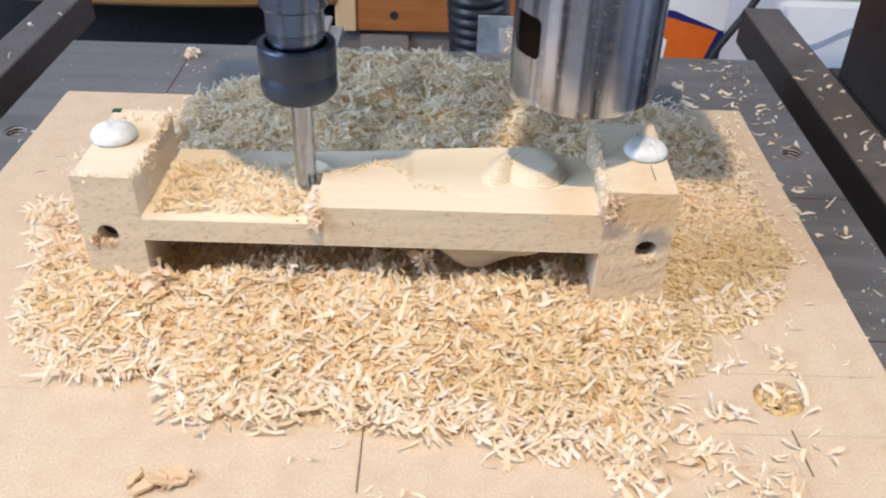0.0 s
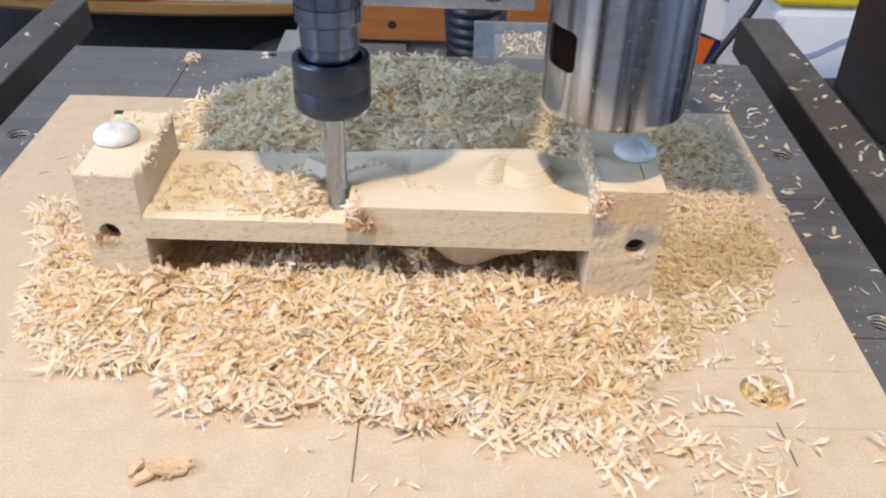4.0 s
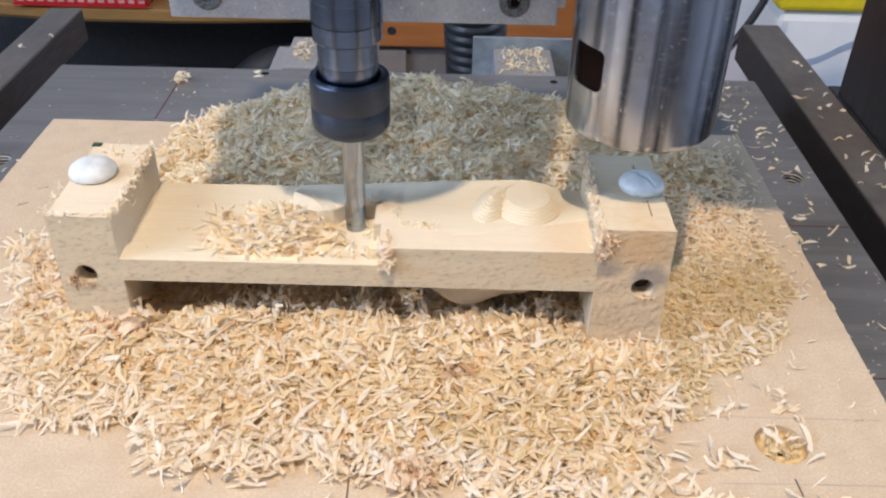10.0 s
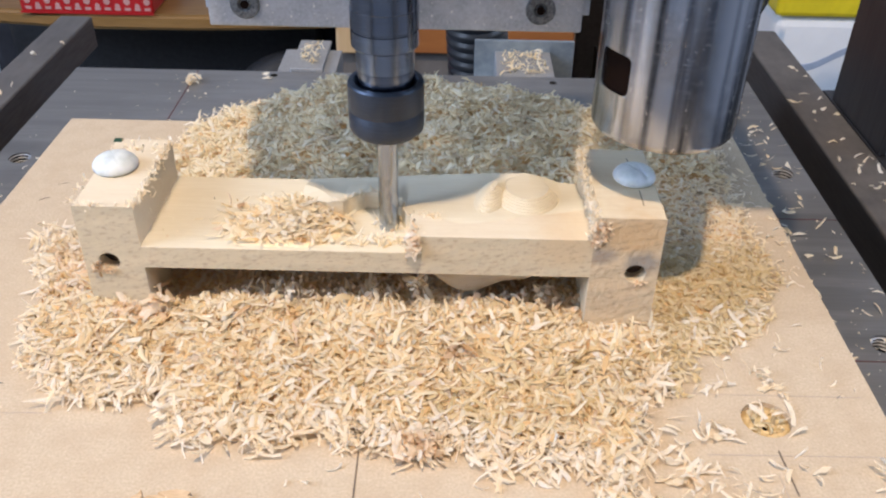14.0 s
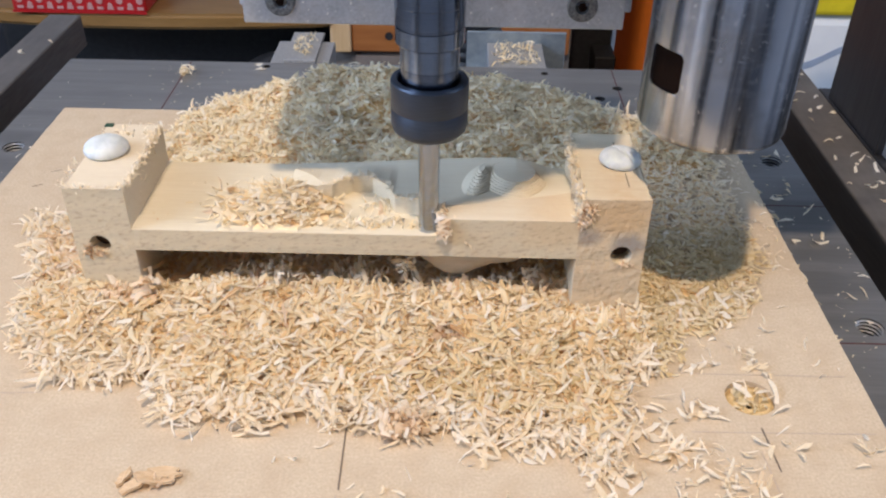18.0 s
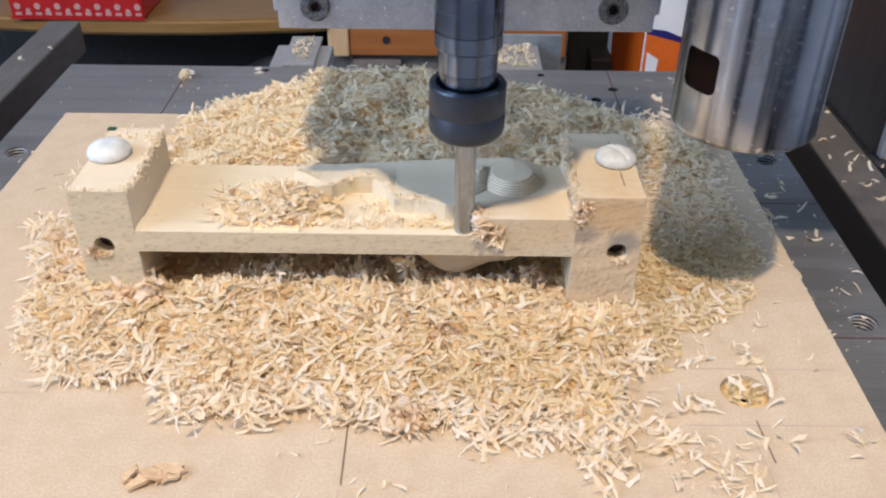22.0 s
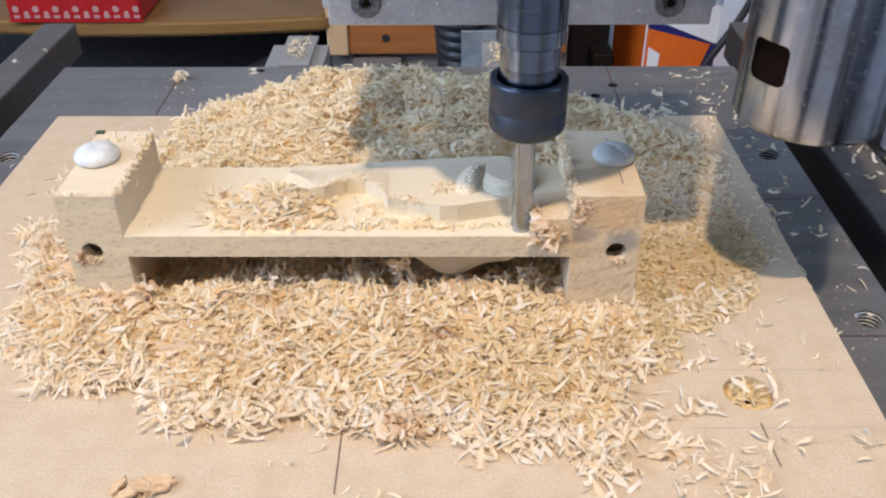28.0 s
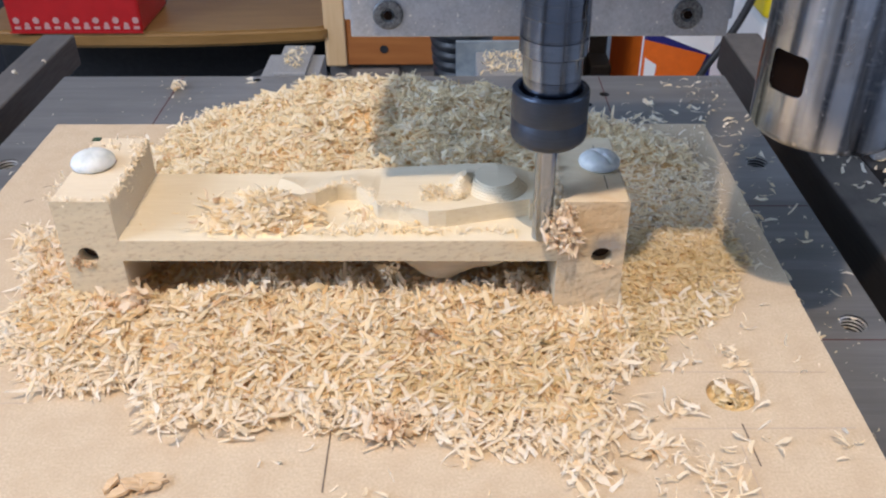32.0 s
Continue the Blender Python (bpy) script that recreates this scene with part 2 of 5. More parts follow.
CHIP_FRESH = chip_material("fresh_chip", [(0.0, (0.94, 0.81, 0.585)), (0.5, (0.98, 0.90, 0.745)), (0.95, (0.99, 0.955, 0.875)), (1.0, (0.88, 0.70, 0.48))])
CHIP_TAN = chip_material("tan_chip", [(0.0, (0.76, 0.61, 0.34)), (0.4, (0.86, 0.735, 0.47)), (0.9, (0.93, 0.84, 0.63)), (1.0, (0.55, 0.40, 0.22))])
CHIP_REAR = chip_material("dry_chip", [(0.0, (0.88, 0.75, 0.49)), (0.5, (0.95, 0.875, 0.67)), (0.95, (0.985, 0.945, 0.82)), (1.0, (0.74, 0.54, 0.32))])
# Chips of the lower layer: light scattered in the gaps is coloured in.
CHIP_WARM = chip_material("warm_chip", [(0.0, (0.84, 0.61, 0.335)), (0.4, (0.925, 0.755, 0.47)), (0.9, (0.955, 0.85, 0.63)), (1.0, (0.58, 0.36, 0.18))])
CHIP_BROWN = chip_material("brown_chip", [(0.0, (0.52, 0.33, 0.18)), (0.4, (0.72, 0.52, 0.33)), (1.0, (0.86, 0.71, 0.53))])
CHIP_PEACH = chip_material("peach_chip", [(0.0, (0.89, 0.69, 0.47)), (0.4, (0.955, 0.815, 0.625)), (0.75, (0.975, 0.885, 0.745)), (1.0, (0.985, 0.94, 0.865))])
# The orange paints the warm scattered light seen between the chips.
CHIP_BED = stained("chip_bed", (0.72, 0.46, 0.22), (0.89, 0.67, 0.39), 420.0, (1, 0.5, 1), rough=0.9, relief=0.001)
CHIP_CORE = stained("pale_chip_bed", (0.84, 0.66, 0.41), (0.93, 0.80, 0.58), 420.0, (1, 0.5, 1), rough=0.9, relief=0.001)
SPLINTER = stained("splintered_wood", (0.50, 0.33, 0.185), (0.74, 0.55, 0.35), 420.0, (0.25, 1, 1), rough=0.85, relief=0.0006)


def streaked_tube():
    """Steel tube with turning lines, smears, small bright dents; lengthwise streaks paint its reflections."""
    m, nt, b = nodes_of("streaked_steel_tube")
    # Dark and bright bands of the room's reflection, put into the base colour.
    wide_reflections = noise_of(nt, coords(nt, (1, 1, 0.03)), 105.0, 2.0, 0.5)
    thin_reflections = noise_of(nt, coords(nt, (1, 1, 0.06)), 330.0, 3.0, 0.6)
    smear = noise_of(nt, coords(nt, (1, 1, 0.8)), 55.0, 4.0, 0.65)
    c = ramp(nt, wide_reflections, [(0.42, (0.06, 0.068, 0.085)), (0.50, (0.27, 0.295, 0.345)), (0.57, (0.60, 0.64, 0.71))])
    c = mixed(nt, c, (0.66, 0.68, 0.72), ramp(nt, thin_reflections, [(0.50, (0, 0, 0)), (0.72, (0.42, 0.42, 0.42))]))
    c = mixed(nt, c, (0.20, 0.20, 0.21), ramp(nt, smear, [(0.50, (0, 0, 0)), (0.72, (0.5, 0.5, 0.5))]))
    turned = noise_of(nt, coords(nt, (0.22, 0.22, 1)), 620.0, 4.0, 0.7)
    c = mixed(nt, c, (0.70, 0.72, 0.76), ramp(nt, turned, [(0.55, (0, 0, 0)), (0.75, (0.45, 0.45, 0.45))]))
    dents = noise_of(nt, coords(nt, (1, 1, 0.7)), 420.0, 2.0)
    c = mixed(nt, c, (0.86, 0.87, 0.9), ramp(nt, dents, [(0.655, (0, 0, 0)), (0.70, (0.55, 0.55, 0.55))]))
    nt.links.new(c, b.inputs["Base Color"])
    b.inputs["Metallic"].default_value = 1.0
    nt.links.new(ramp(nt, smear, [(0.3, (0.13,) * 3), (0.7, (0.28,) * 3)]), b.inputs["Roughness"])
    tan = nt.nodes.new("ShaderNodeTangent")
    tan.direction_type, tan.axis = "RADIAL", "Z"
    nt.links.new(tan.outputs[0], b.inputs["Tangent"])
    b.inputs["Anisotropic"].default_value, b.inputs["Anisotropic Rotation"].default_value = 0.75, 0.25
    bump(nt, b, noise_of(nt, coords(nt, (0.05, 0.05, 1)), 1500.0, 3.0), 0.18, 0.00002)
    return m


def banded_aluminium():
    m, nt, b = nodes_of("planed_aluminium")
    lines = noise_of(nt, coords(nt, (0.02, 1, 1)), 1400.0, 3.0)
    bands = noise_of(nt, coords(nt, (0.04, 1, 1)), 62.0, 2.0, 0.45)
    c = ramp(nt, lines, [(0.25, (0.20, 0.199, 0.20)), (0.75, (0.275, 0.273, 0.272))])
    c = mixed(nt, c, (0.14, 0.141, 0.145), ramp(nt, bands, [(0.38, (0.5, 0.5, 0.5)), (0.55, (0, 0, 0))]))
    smear = noise_of(nt, coords(nt, (0.4, 1, 1)), 26.0, 4.0)
    c = mixed(nt, c, (0.37, 0.375, 0.385), ramp(nt, smear, [(0.5, (0, 0, 0)), (0.8, (0.6, 0.6, 0.6))]))
    nt.links.new(c, b.inputs["Base Color"])
    b.inputs["Metallic"].default_value, b.inputs["Roughness"].default_value = 0.5, 0.33
    b.inputs["Specular IOR Level"].default_value = 0.6
    bump(nt, b, bands, 0.25, 0.0006)
    return m


ALU = banded_aluminium()
ALU_CAST = stained("cast_aluminium", (0.38, 0.415, 0.47), (0.53, 0.57, 0.635), 900.0, rough=0.45, metal=0.75, relief=0.0001, big=(0.70, 0.73, 0.79), amount=0.5, specks=(0.88, 0.88, 0.86))
ALU_DULL = stained("dull_aluminium", (0.27, 0.275, 0.285), (0.36, 0.365, 0.375), 700.0, rough=0.5, metal=0.3, relief=0.0001)
ZINC = stained("zinc_plate", (0.24, 0.30, 0.36), (0.34, 0.40, 0.46), 160.0, rough=0.35, metal=0.5, relief=0)
STEEL_TURNED = streaked_tube()
STEEL_DARK = brushed("spindle_steel", (0.29, 0.33, 0.405), 0.15, (0.03, 0.03, 1), 1.0, 0.02, 2400.0, 0.7)
STEEL_GROUND = brushed("ground_steel", (0.42, 0.475, 0.56), 0.15, (0.03, 0.03, 1), 1.0, 0.02, 2400.0, 0.7)
BLUED = brushed("blued_steel", (0.075, 0.092, 0.125), 0.44, (0.03, 0.03, 1), 0.75, 0.05, 4000.0, 0.4)
def dusty_steel(name, dark, light, dust, amount, rough, metal):
    """Bare dark steel; fine wood dust lies on the faces that point up."""
    m, nt, b = nodes_of(name)
    c = ramp(nt, noise_of(nt, coords(nt, (0.5, 0.1, 1)), 500.0), [(0.3, dark), (0.7, light)])
    geo, sep, mul = nt.nodes.new("ShaderNodeNewGeometry"), nt.nodes.new("ShaderNodeSeparateXYZ"), nt.nodes.new("ShaderNodeMath")
    nt.links.new(geo.outputs["Normal"], sep.inputs[0])
    mul.operation, mul.use_clamp = "MULTIPLY", True
    nt.links.new(sep.outputs["Z"], mul.inputs[0])
    nt.links.new(ramp(nt, noise_of(nt, coords(nt), 38.0, 6.0, 0.7), [(0.3, (amount * 0.35,) * 3), (0.7, (amount,) * 3)]), mul.inputs[1])
    nt.links.new(mixed(nt, c, dust, mul.outputs[0]), b.inputs["Base Color"])
    b.inputs["Roughness"].default_value, b.inputs["Metallic"].default_value = rough, metal
    bump(nt, b, noise_of(nt, coords(nt), 700.0), 0.5, 0.0001)
    return m


DARK_STEEL = dusty_steel("dark_steel", (0.03, 0.028, 0.027), (0.055, 0.052, 0.05), (0.34, 0.30, 0.265), 0.40, 0.50, 0.2)
BARE_STEEL = dusty_steel("bare_steel", (0.06, 0.058, 0.058), (0.105, 0.10, 0.10), (0.20, 0.185, 0.175), 0.6, 0.5, 0.2)
UPRIGHT_M = stained("polished_dark_steel", (0.055, 0.055, 0.06), (0.08, 0.08, 0.085), 200.0, (1, 1, 0.1), rough=0.34, metal=0.7, relief=0)
BLACK = stained("black", (0.008, 0.008, 0.009), (0.02, 0.02, 0.022), 120.0, rough=0.6, relief=0)
SOCKET = stained("socket_black", (0.05, 0.052, 0.055), (0.27, 0.275, 0.28), 1100.0, rough=0.5, metal=0.4)
# Near-black for solids that stand in for the shade inside hollows.
HOLLOW_SHADE, _nt, _b = nodes_of("bore")
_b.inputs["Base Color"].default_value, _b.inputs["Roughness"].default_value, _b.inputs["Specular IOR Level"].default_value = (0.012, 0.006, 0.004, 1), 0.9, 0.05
NYLON_M, _nt, _b = nodes_of("nylon")
_nt.links.new(ramp(_nt, noise_of(_nt, coords(_nt), 210.0, 4.0, 0.65), [(0.32, (0.60, 0.64, 0.65)), (0.52, (0.72, 0.755, 0.76)), (0.72, (0.81, 0.83, 0.83))]), _b.inputs["Base Color"])
_nt.links.new(ramp(_nt, noise_of(_nt, coords(_nt), 420.0, 3.0), [(0.35, (0.28,) * 3), (0.7, (0.6,) * 3)]), _b.inputs["Roughness"])
bump(_nt, _b, noise_of(_nt, coords(_nt), 330.0, 3.0), 0.6, 0.0003)
_b.inputs["Transmission Weight"].default_value, _b.inputs["IOR"].default_value = 0.08, 1.45
_b.inputs["Subsurface Weight"].default_value = 0.9
_b.inputs["Subsurface Scale"].default_value = 1.0
_b.inputs["Subsurface Radius"].default_value = (0.004, 0.004, 0.0035)
NYLON = NYLON_M
GREEN = plain("green_ink", (0.02, 0.07, 0.04), 0.6)
PLY = stained("varnished_ply", (0.20, 0.105, 0.030), (0.275, 0.15, 0.048), 90.0, (0.15, 1, 1), rough=0.4, relief=0)
DRAWER = stained("orange_pine", (0.26, 0.085, 0.02), (0.37, 0.135, 0.035), 70.0, (0.12, 1, 1), rough=0.5, relief=0)
PINE = stained("raw_pine", (0.55, 0.36, 0.18), (0.66, 0.46, 0.26), 80.0, (1, 1, 0.1), rough=0.7, relief=0)
RED = plain("red_tin", (0.44, 0.012, 0.014), 0.35)
PALE_PRINT = plain("pale_print", (0.52, 0.27, 0.25), 0.5)
WHITE = stained("white_plastic", (0.76, 0.775, 0.79), (0.86, 0.865, 0.87), 14.0, rough=0.4, relief=0)
BLUE_GREY = plain("blue_grey_print", (0.36, 0.43, 0.55), 0.5)
NAVY = plain("navy_print", (0.012, 0.014, 0.15), 0.45)
ORANGE = plain("orange_print", (0.80, 0.15, 0.01), 0.45)
YELLOW = plain("yellow_plastic", (0.75, 0.60, 0.02), 0.4)
GREY_BOARD = plain("grey_board", (0.16, 0.14, 0.125), 0.8)
WALL_M = stained("wall_paint", (0.40, 0.425, 0.465), (0.50, 0.525, 0.57), 6.0, rough=0.9, relief=0)
FLOOR_M = stained("concrete", (0.16, 0.155, 0.15), (0.24, 0.23, 0.22), 9.0, rough=0.85, relief=0.0005)

# ---- building helpers ----
def mesh_of(name, bm, material, smooth=False):
    me = bpy.data.meshes.new(name)
    bm.normal_update()
    bm.to_mesh(me)
    bm.free()
    me.materials.append(material)
    if smooth:
        me.shade_smooth()
    return me


def part(name, bm, material, parent=None, label="", smooth=False):
    """Links a bmesh as one mesh object under a thing or under a part."""
    ob = new(name, mesh_of(name, bm, material, smooth))
    ob.parent = parent
    return tagged(ob, label)


def thing(name, label, category, group="", kind="", at=(0, 0, 0)):
    ob = new(name)
    ob.empty_display_size = 0.01
    ob.location = at
    return tagged(ob, label, category, group, kind)


def box(x0, x1, y0, y1, z0, z1, bevel=0.0, segments=2):
    bm = bmesh.new()
    bmesh.ops.create_cube(bm, size=1.0, matrix=Matrix.Translation(((x0 + x1) / 2, (y0 + y1) / 2, (z0 + z1) / 2)) @ Matrix.Diagonal((x1 - x0, y1 - y0, z1 - z0, 1)))
    if bevel:
        bmesh.ops.bevel(bm, geom=bm.edges[:], offset=bevel, segments=segments, affect="EDGES", profile=0.5)
    return bm


def lathe(profile, n=48, x=0.0, y=0.0, closed=False):
    """A turned body round the z axis at x, y from (radius, height) pairs."""
    bm = bmesh.new()
    rings = [[bm.verts.new((x + r * math.cos(2 * math.pi * i / n), y + r * math.sin(2 * math.pi * i / n), z)) for i in range(n)] for r, z in profile]
    pairs = list(zip(rings, rings[1:])) + ([(rings[-1], rings[0])] if closed and len(rings) > 2 else [])
    for a, b in pairs:
        for i in range(n):
            bm.faces.new((a[i], a[(i + 1) % n], b[(i + 1) % n], b[i]))
    if not closed:
        bm.faces.new(list(reversed(rings[0])))
        bm.faces.new(rings[-1])
    bmesh.ops.recalc_face_normals(bm, faces=bm.faces[:])
    return bm


def turn_bm(bm, m):
    bmesh.ops.transform(bm, matrix=m, verts=bm.verts[:])
    return bm


def join_bm(*bms):
    out = bms[0]
    for b in bms[1:]:
        me = bpy.data.meshes.new("tmp")
        b.to_mesh(me)
        b.free()
        out.from_mesh(me)
        bpy.data.meshes.remove(me)
    return out


def smooth_by_angle(ob, degrees=35):
    me = ob.data
    me.shade_smooth()
    me.set_sharp_from_angle(angle=radians(degrees))
    return ob


def grid_mesh(name, xs, ys, height, material, parent=None, label="", skirt=None):
    """A height field over xs, ys; with skirt, closed down to that height."""
    nx, ny = len(xs), len(ys)
    X, Y = np.meshgrid(xs, ys, indexing="ij")
    Z = height(X, Y)
    verts = np.stack([X, Y, Z], -1).reshape(-1, 3)
    idx = np.arange(nx * ny).reshape(nx, ny)
    quads = np.stack([idx[:-1, :-1], idx[1:, :-1], idx[1:, 1:], idx[:-1, 1:]], -1).reshape(-1, 4).tolist()
    me = bpy.data.meshes.new(name)
    me.from_pydata(verts.tolist(), [], quads)
    me.materials.append(material)
    me.shade_smooth()
    ob = new(name, me)
    ob.parent = parent
    return tagged(ob, label)


def shavings(name, places, rng, length=(0.0050, 0.0112), width=(0.0011, 0.0027), tilt=0.30, curl=(0.0, 1.3), material=None):
    """Curled wood shavings at the given places, joined into one mesh: each is a thin, bent, twisted splinter with ragged ends."""
    n, k = len(places), 4
    L = rng.uniform(*length, n) * rng.choice([0.55, 0.85, 1.0, 1.2], n)
    Wd = rng.uniform(*width, n) * rng.choice([0.45, 0.75, 1.05], n)
    bend = rng.uniform(*curl, n) * rng.choice([-1, 1], n)
    sway = rng.normal(0, 0.42, n)
    twist = rng.normal(0, 0.7, n)
    s = np.linspace(-0.5, 0.5, k)
    a, c = bend[:, None] * s[None], sway[:, None] * s[None]
    step = L[:, None] / (k - 1)
    px, py, pz = (np.cumsum(v * step, 1) for v in (np.cos(a) * np.cos(c), np.sin(c), np.sin(a)))
    px, py, pz = px - px.mean(1, keepdims=True), py - py.mean(1, keepdims=True), pz - pz.mean(1, keepdims=True)
    wide = Wd[:, None] * np.stack([rng.uniform(0.15, 1.0, n), rng.uniform(0.7, 1.1, n), rng.uniform(0.6, 1.1, n), rng.uniform(0.1, 0.9, n)], -1)
    skew = rng.normal(0, 0.45, (n, k)) * np.array([1.0, 0.2, 0.2, 1.0])[None] * wide
    cup = rng.uniform(0.0, 0.28, n)[:, None]
    turn = twist[:, None] * s[None]
    local = np.zeros((n, k, 3, 3))
    for j, (across, lift) in enumerate(((-0.5, 0.0), (0.0, 1.0), (0.5, 0.0))):
        u, v = across * wide, lift * cup * wide
        local[:, :, j, 0] = px - np.sin(a) * v - np.sin(c) * u + across * skew * 2.2
        local[:, :, j, 1] = py + u * np.cos(turn)
        local[:, :, j, 2] = pz + v + u * np.sin(turn)
    P = np.asarray(places)
    drift = 2.6 * (np.sin(P[:, 0] * 310 + 2.0 * np.sin(P[:, 1] * 170)) + np.sin(P[:, 1] * 370 + 2.2 * np.sin(P[:, 0] * 210)))
    yaw, pitch, roll = drift + rng.normal(0, 0.85, n), rng.normal(0, tilt, n), rng.normal(0, 0.36, n)
    cy_, sy_, cp, sp, cr, sr = np.cos(yaw), np.sin(yaw), np.cos(pitch), np.sin(pitch), np.cos(roll), np.sin(roll)
    R = np.empty((n, 3, 3))
    R[:, 0] = np.stack([cy_ * cp, cy_ * sp * sr - sy_ * cr, cy_ * sp * cr + sy_ * sr], -1)
    R[:, 1] = np.stack([sy_ * cp, sy_ * sp * sr + cy_ * cr, sy_ * sp * cr - cy_ * sr], -1)
    R[:, 2] = np.stack([-sp, cp * sr, cp * cr], -1)
    verts = np.einsum("nij,nkcj->nkci", R, local) + np.asarray(places)[:, None, None]
    quads = [[i * 3 + j, i * 3 + j + 1, i * 3 + j + 4, i * 3 + j + 3] for i in range(k - 1) for j in range(2)]
    faces = (np.arange(n)[:, None, None] * (k * 3) + np.array(quads)[None]).reshape(-1, 4)
    me = bpy.data.meshes.new(name)
    v = verts.reshape(-1, 3)
    me.vertices.add(len(v))
    me.vertices.foreach_set("co", v.astype(np.float32).ravel())
    me.loops.add(faces.size)
    me.loops.foreach_set("vertex_index", faces.ravel().astype(np.int32))
    me.polygons.add(len(faces))
    me.polygons.foreach_set("loop_start", np.arange(0, faces.size, 4, dtype=np.int32))
    me.update(calc_edges=True)
    me.validate()
    me.materials.append(material or CHIP)
    me.shade_smooth()
    return new(name, me)


RIDERS = []                          # things that ride on the bed, with their place on it


def on_bed(ob):
    RIDERS.append((ob, ob.matrix_basis.copy()))
    return ob


# ---- the room ----
def room():
    x0, x1, y0, y1, z0, z1, th = -1.8, 2.0, -1.8, 2.3, -0.95, 1.55, 0.12
    tagged(part("floor", box(x0, x1, y0, y1, z0 - th, z0), FLOOR_M), "grey concrete workshop floor", "floor", kind="structure")
    tagged(part("ceiling", box(x0 - th, x1 + th, y0 - th, y1 + th, z1, z1 + th), WALL_M), "pale blue-grey painted ceiling", "ceiling", kind="structure")
    tagged(part("wall_north", box(x0, x1, y1, y1 + th, z0, z1), WALL_M), "pale blue-grey painted workshop wall", "wall", kind="structure")
    # The east opening is invented to go with the fill lamp.
    e = join_bm(box(x1, x1 + th, y0, y1, z0, 0.55), box(x1, x1 + th, y0, y1, 1.45, z1), box(x1, x1 + th, y0, -0.4, 0.55, 1.45), box(x1, x1 + th, 0.7, y1, 0.55, 1.45))
    tagged(part("wall_east", e, WALL_M), "pale blue-grey painted wall with an unseen window opening", "wall", kind="structure")
    w = join_bm(box(x0 - th, x0, y0, y1, z0, 0.45), box(x0 - th, x0, y0, y1, 1.47, z1), box(x0 - th, x0, y0, -1.0, 0.45, 1.47), box(x0 - th, x0, 0.3, y1, 0.45, 1.47))
    tagged(part("wall_west", w, WALL_M), "pale blue-grey painted wall with an unseen window opening", "wall", kind="structure")
    tagged(part("wall_south", box(x0, x1, y0 - th, y0, z0, z1), WALL_M), "pale blue-grey painted workshop wall", "wall", kind="structure")


room()


# ---- the machine: frame, bed and carriage ----
def rail(x0, x1, material):
    r = thing("steel_rail", "dark square steel machine rail dusted with shavings", "machine rail", "machine rails")
    part("tube", box(x0, x1, -0.25, 0.679, -0.036 - (x1 - x0), -0.036, 0.0015), material, r)
    for i in (0, 1):
        y = 0.02 + 0.5 * i
        part("foot", box(x0, x1, y, y + 0.06, -0.36, -0.0361 - (x1 - x0)), DARK_STEEL, r)
    return r


rail(-0.324, -0.297, BARE_STEEL)
rail(0.252, 0.283, DARK_STEEL)


def machine_base():
    b = thing("machine_stand", "black painted steel stand under the machine bed", "stand")
    part("plate", box(-0.34, 0.36, -0.28, 0.70, -0.40, -0.36, 0.003), BLACK, b)
    for x in (-0.30, 0.30):
        for y in (-0.2, 0.62):
            part("leg", box(x - 0.03, x + 0.03, y - 0.03, y + 0.03, -0.95, -0.40), BLACK, b)


machine_base()


def upright():
    u = thing("gantry_upright", "dark steel side plate standing on the machine rail", "machine upright")
    part("side_plate", box(0.2845, 0.318, 0.457, 0.543, -0.0365, 0.34, 0.001), UPRIGHT_M, u)
    part("front_strip", box(0.2885, 0.330, 0.449, 0.4565, -0.0360, 0.34, 0.001), ALU_CAST, u, "bare aluminium edge strip")
    part("base_flange", box(0.2835, 0.345, 0.440, 0.56, -0.055, -0.0365, 0.001), UPRIGHT_M, u)


upright()


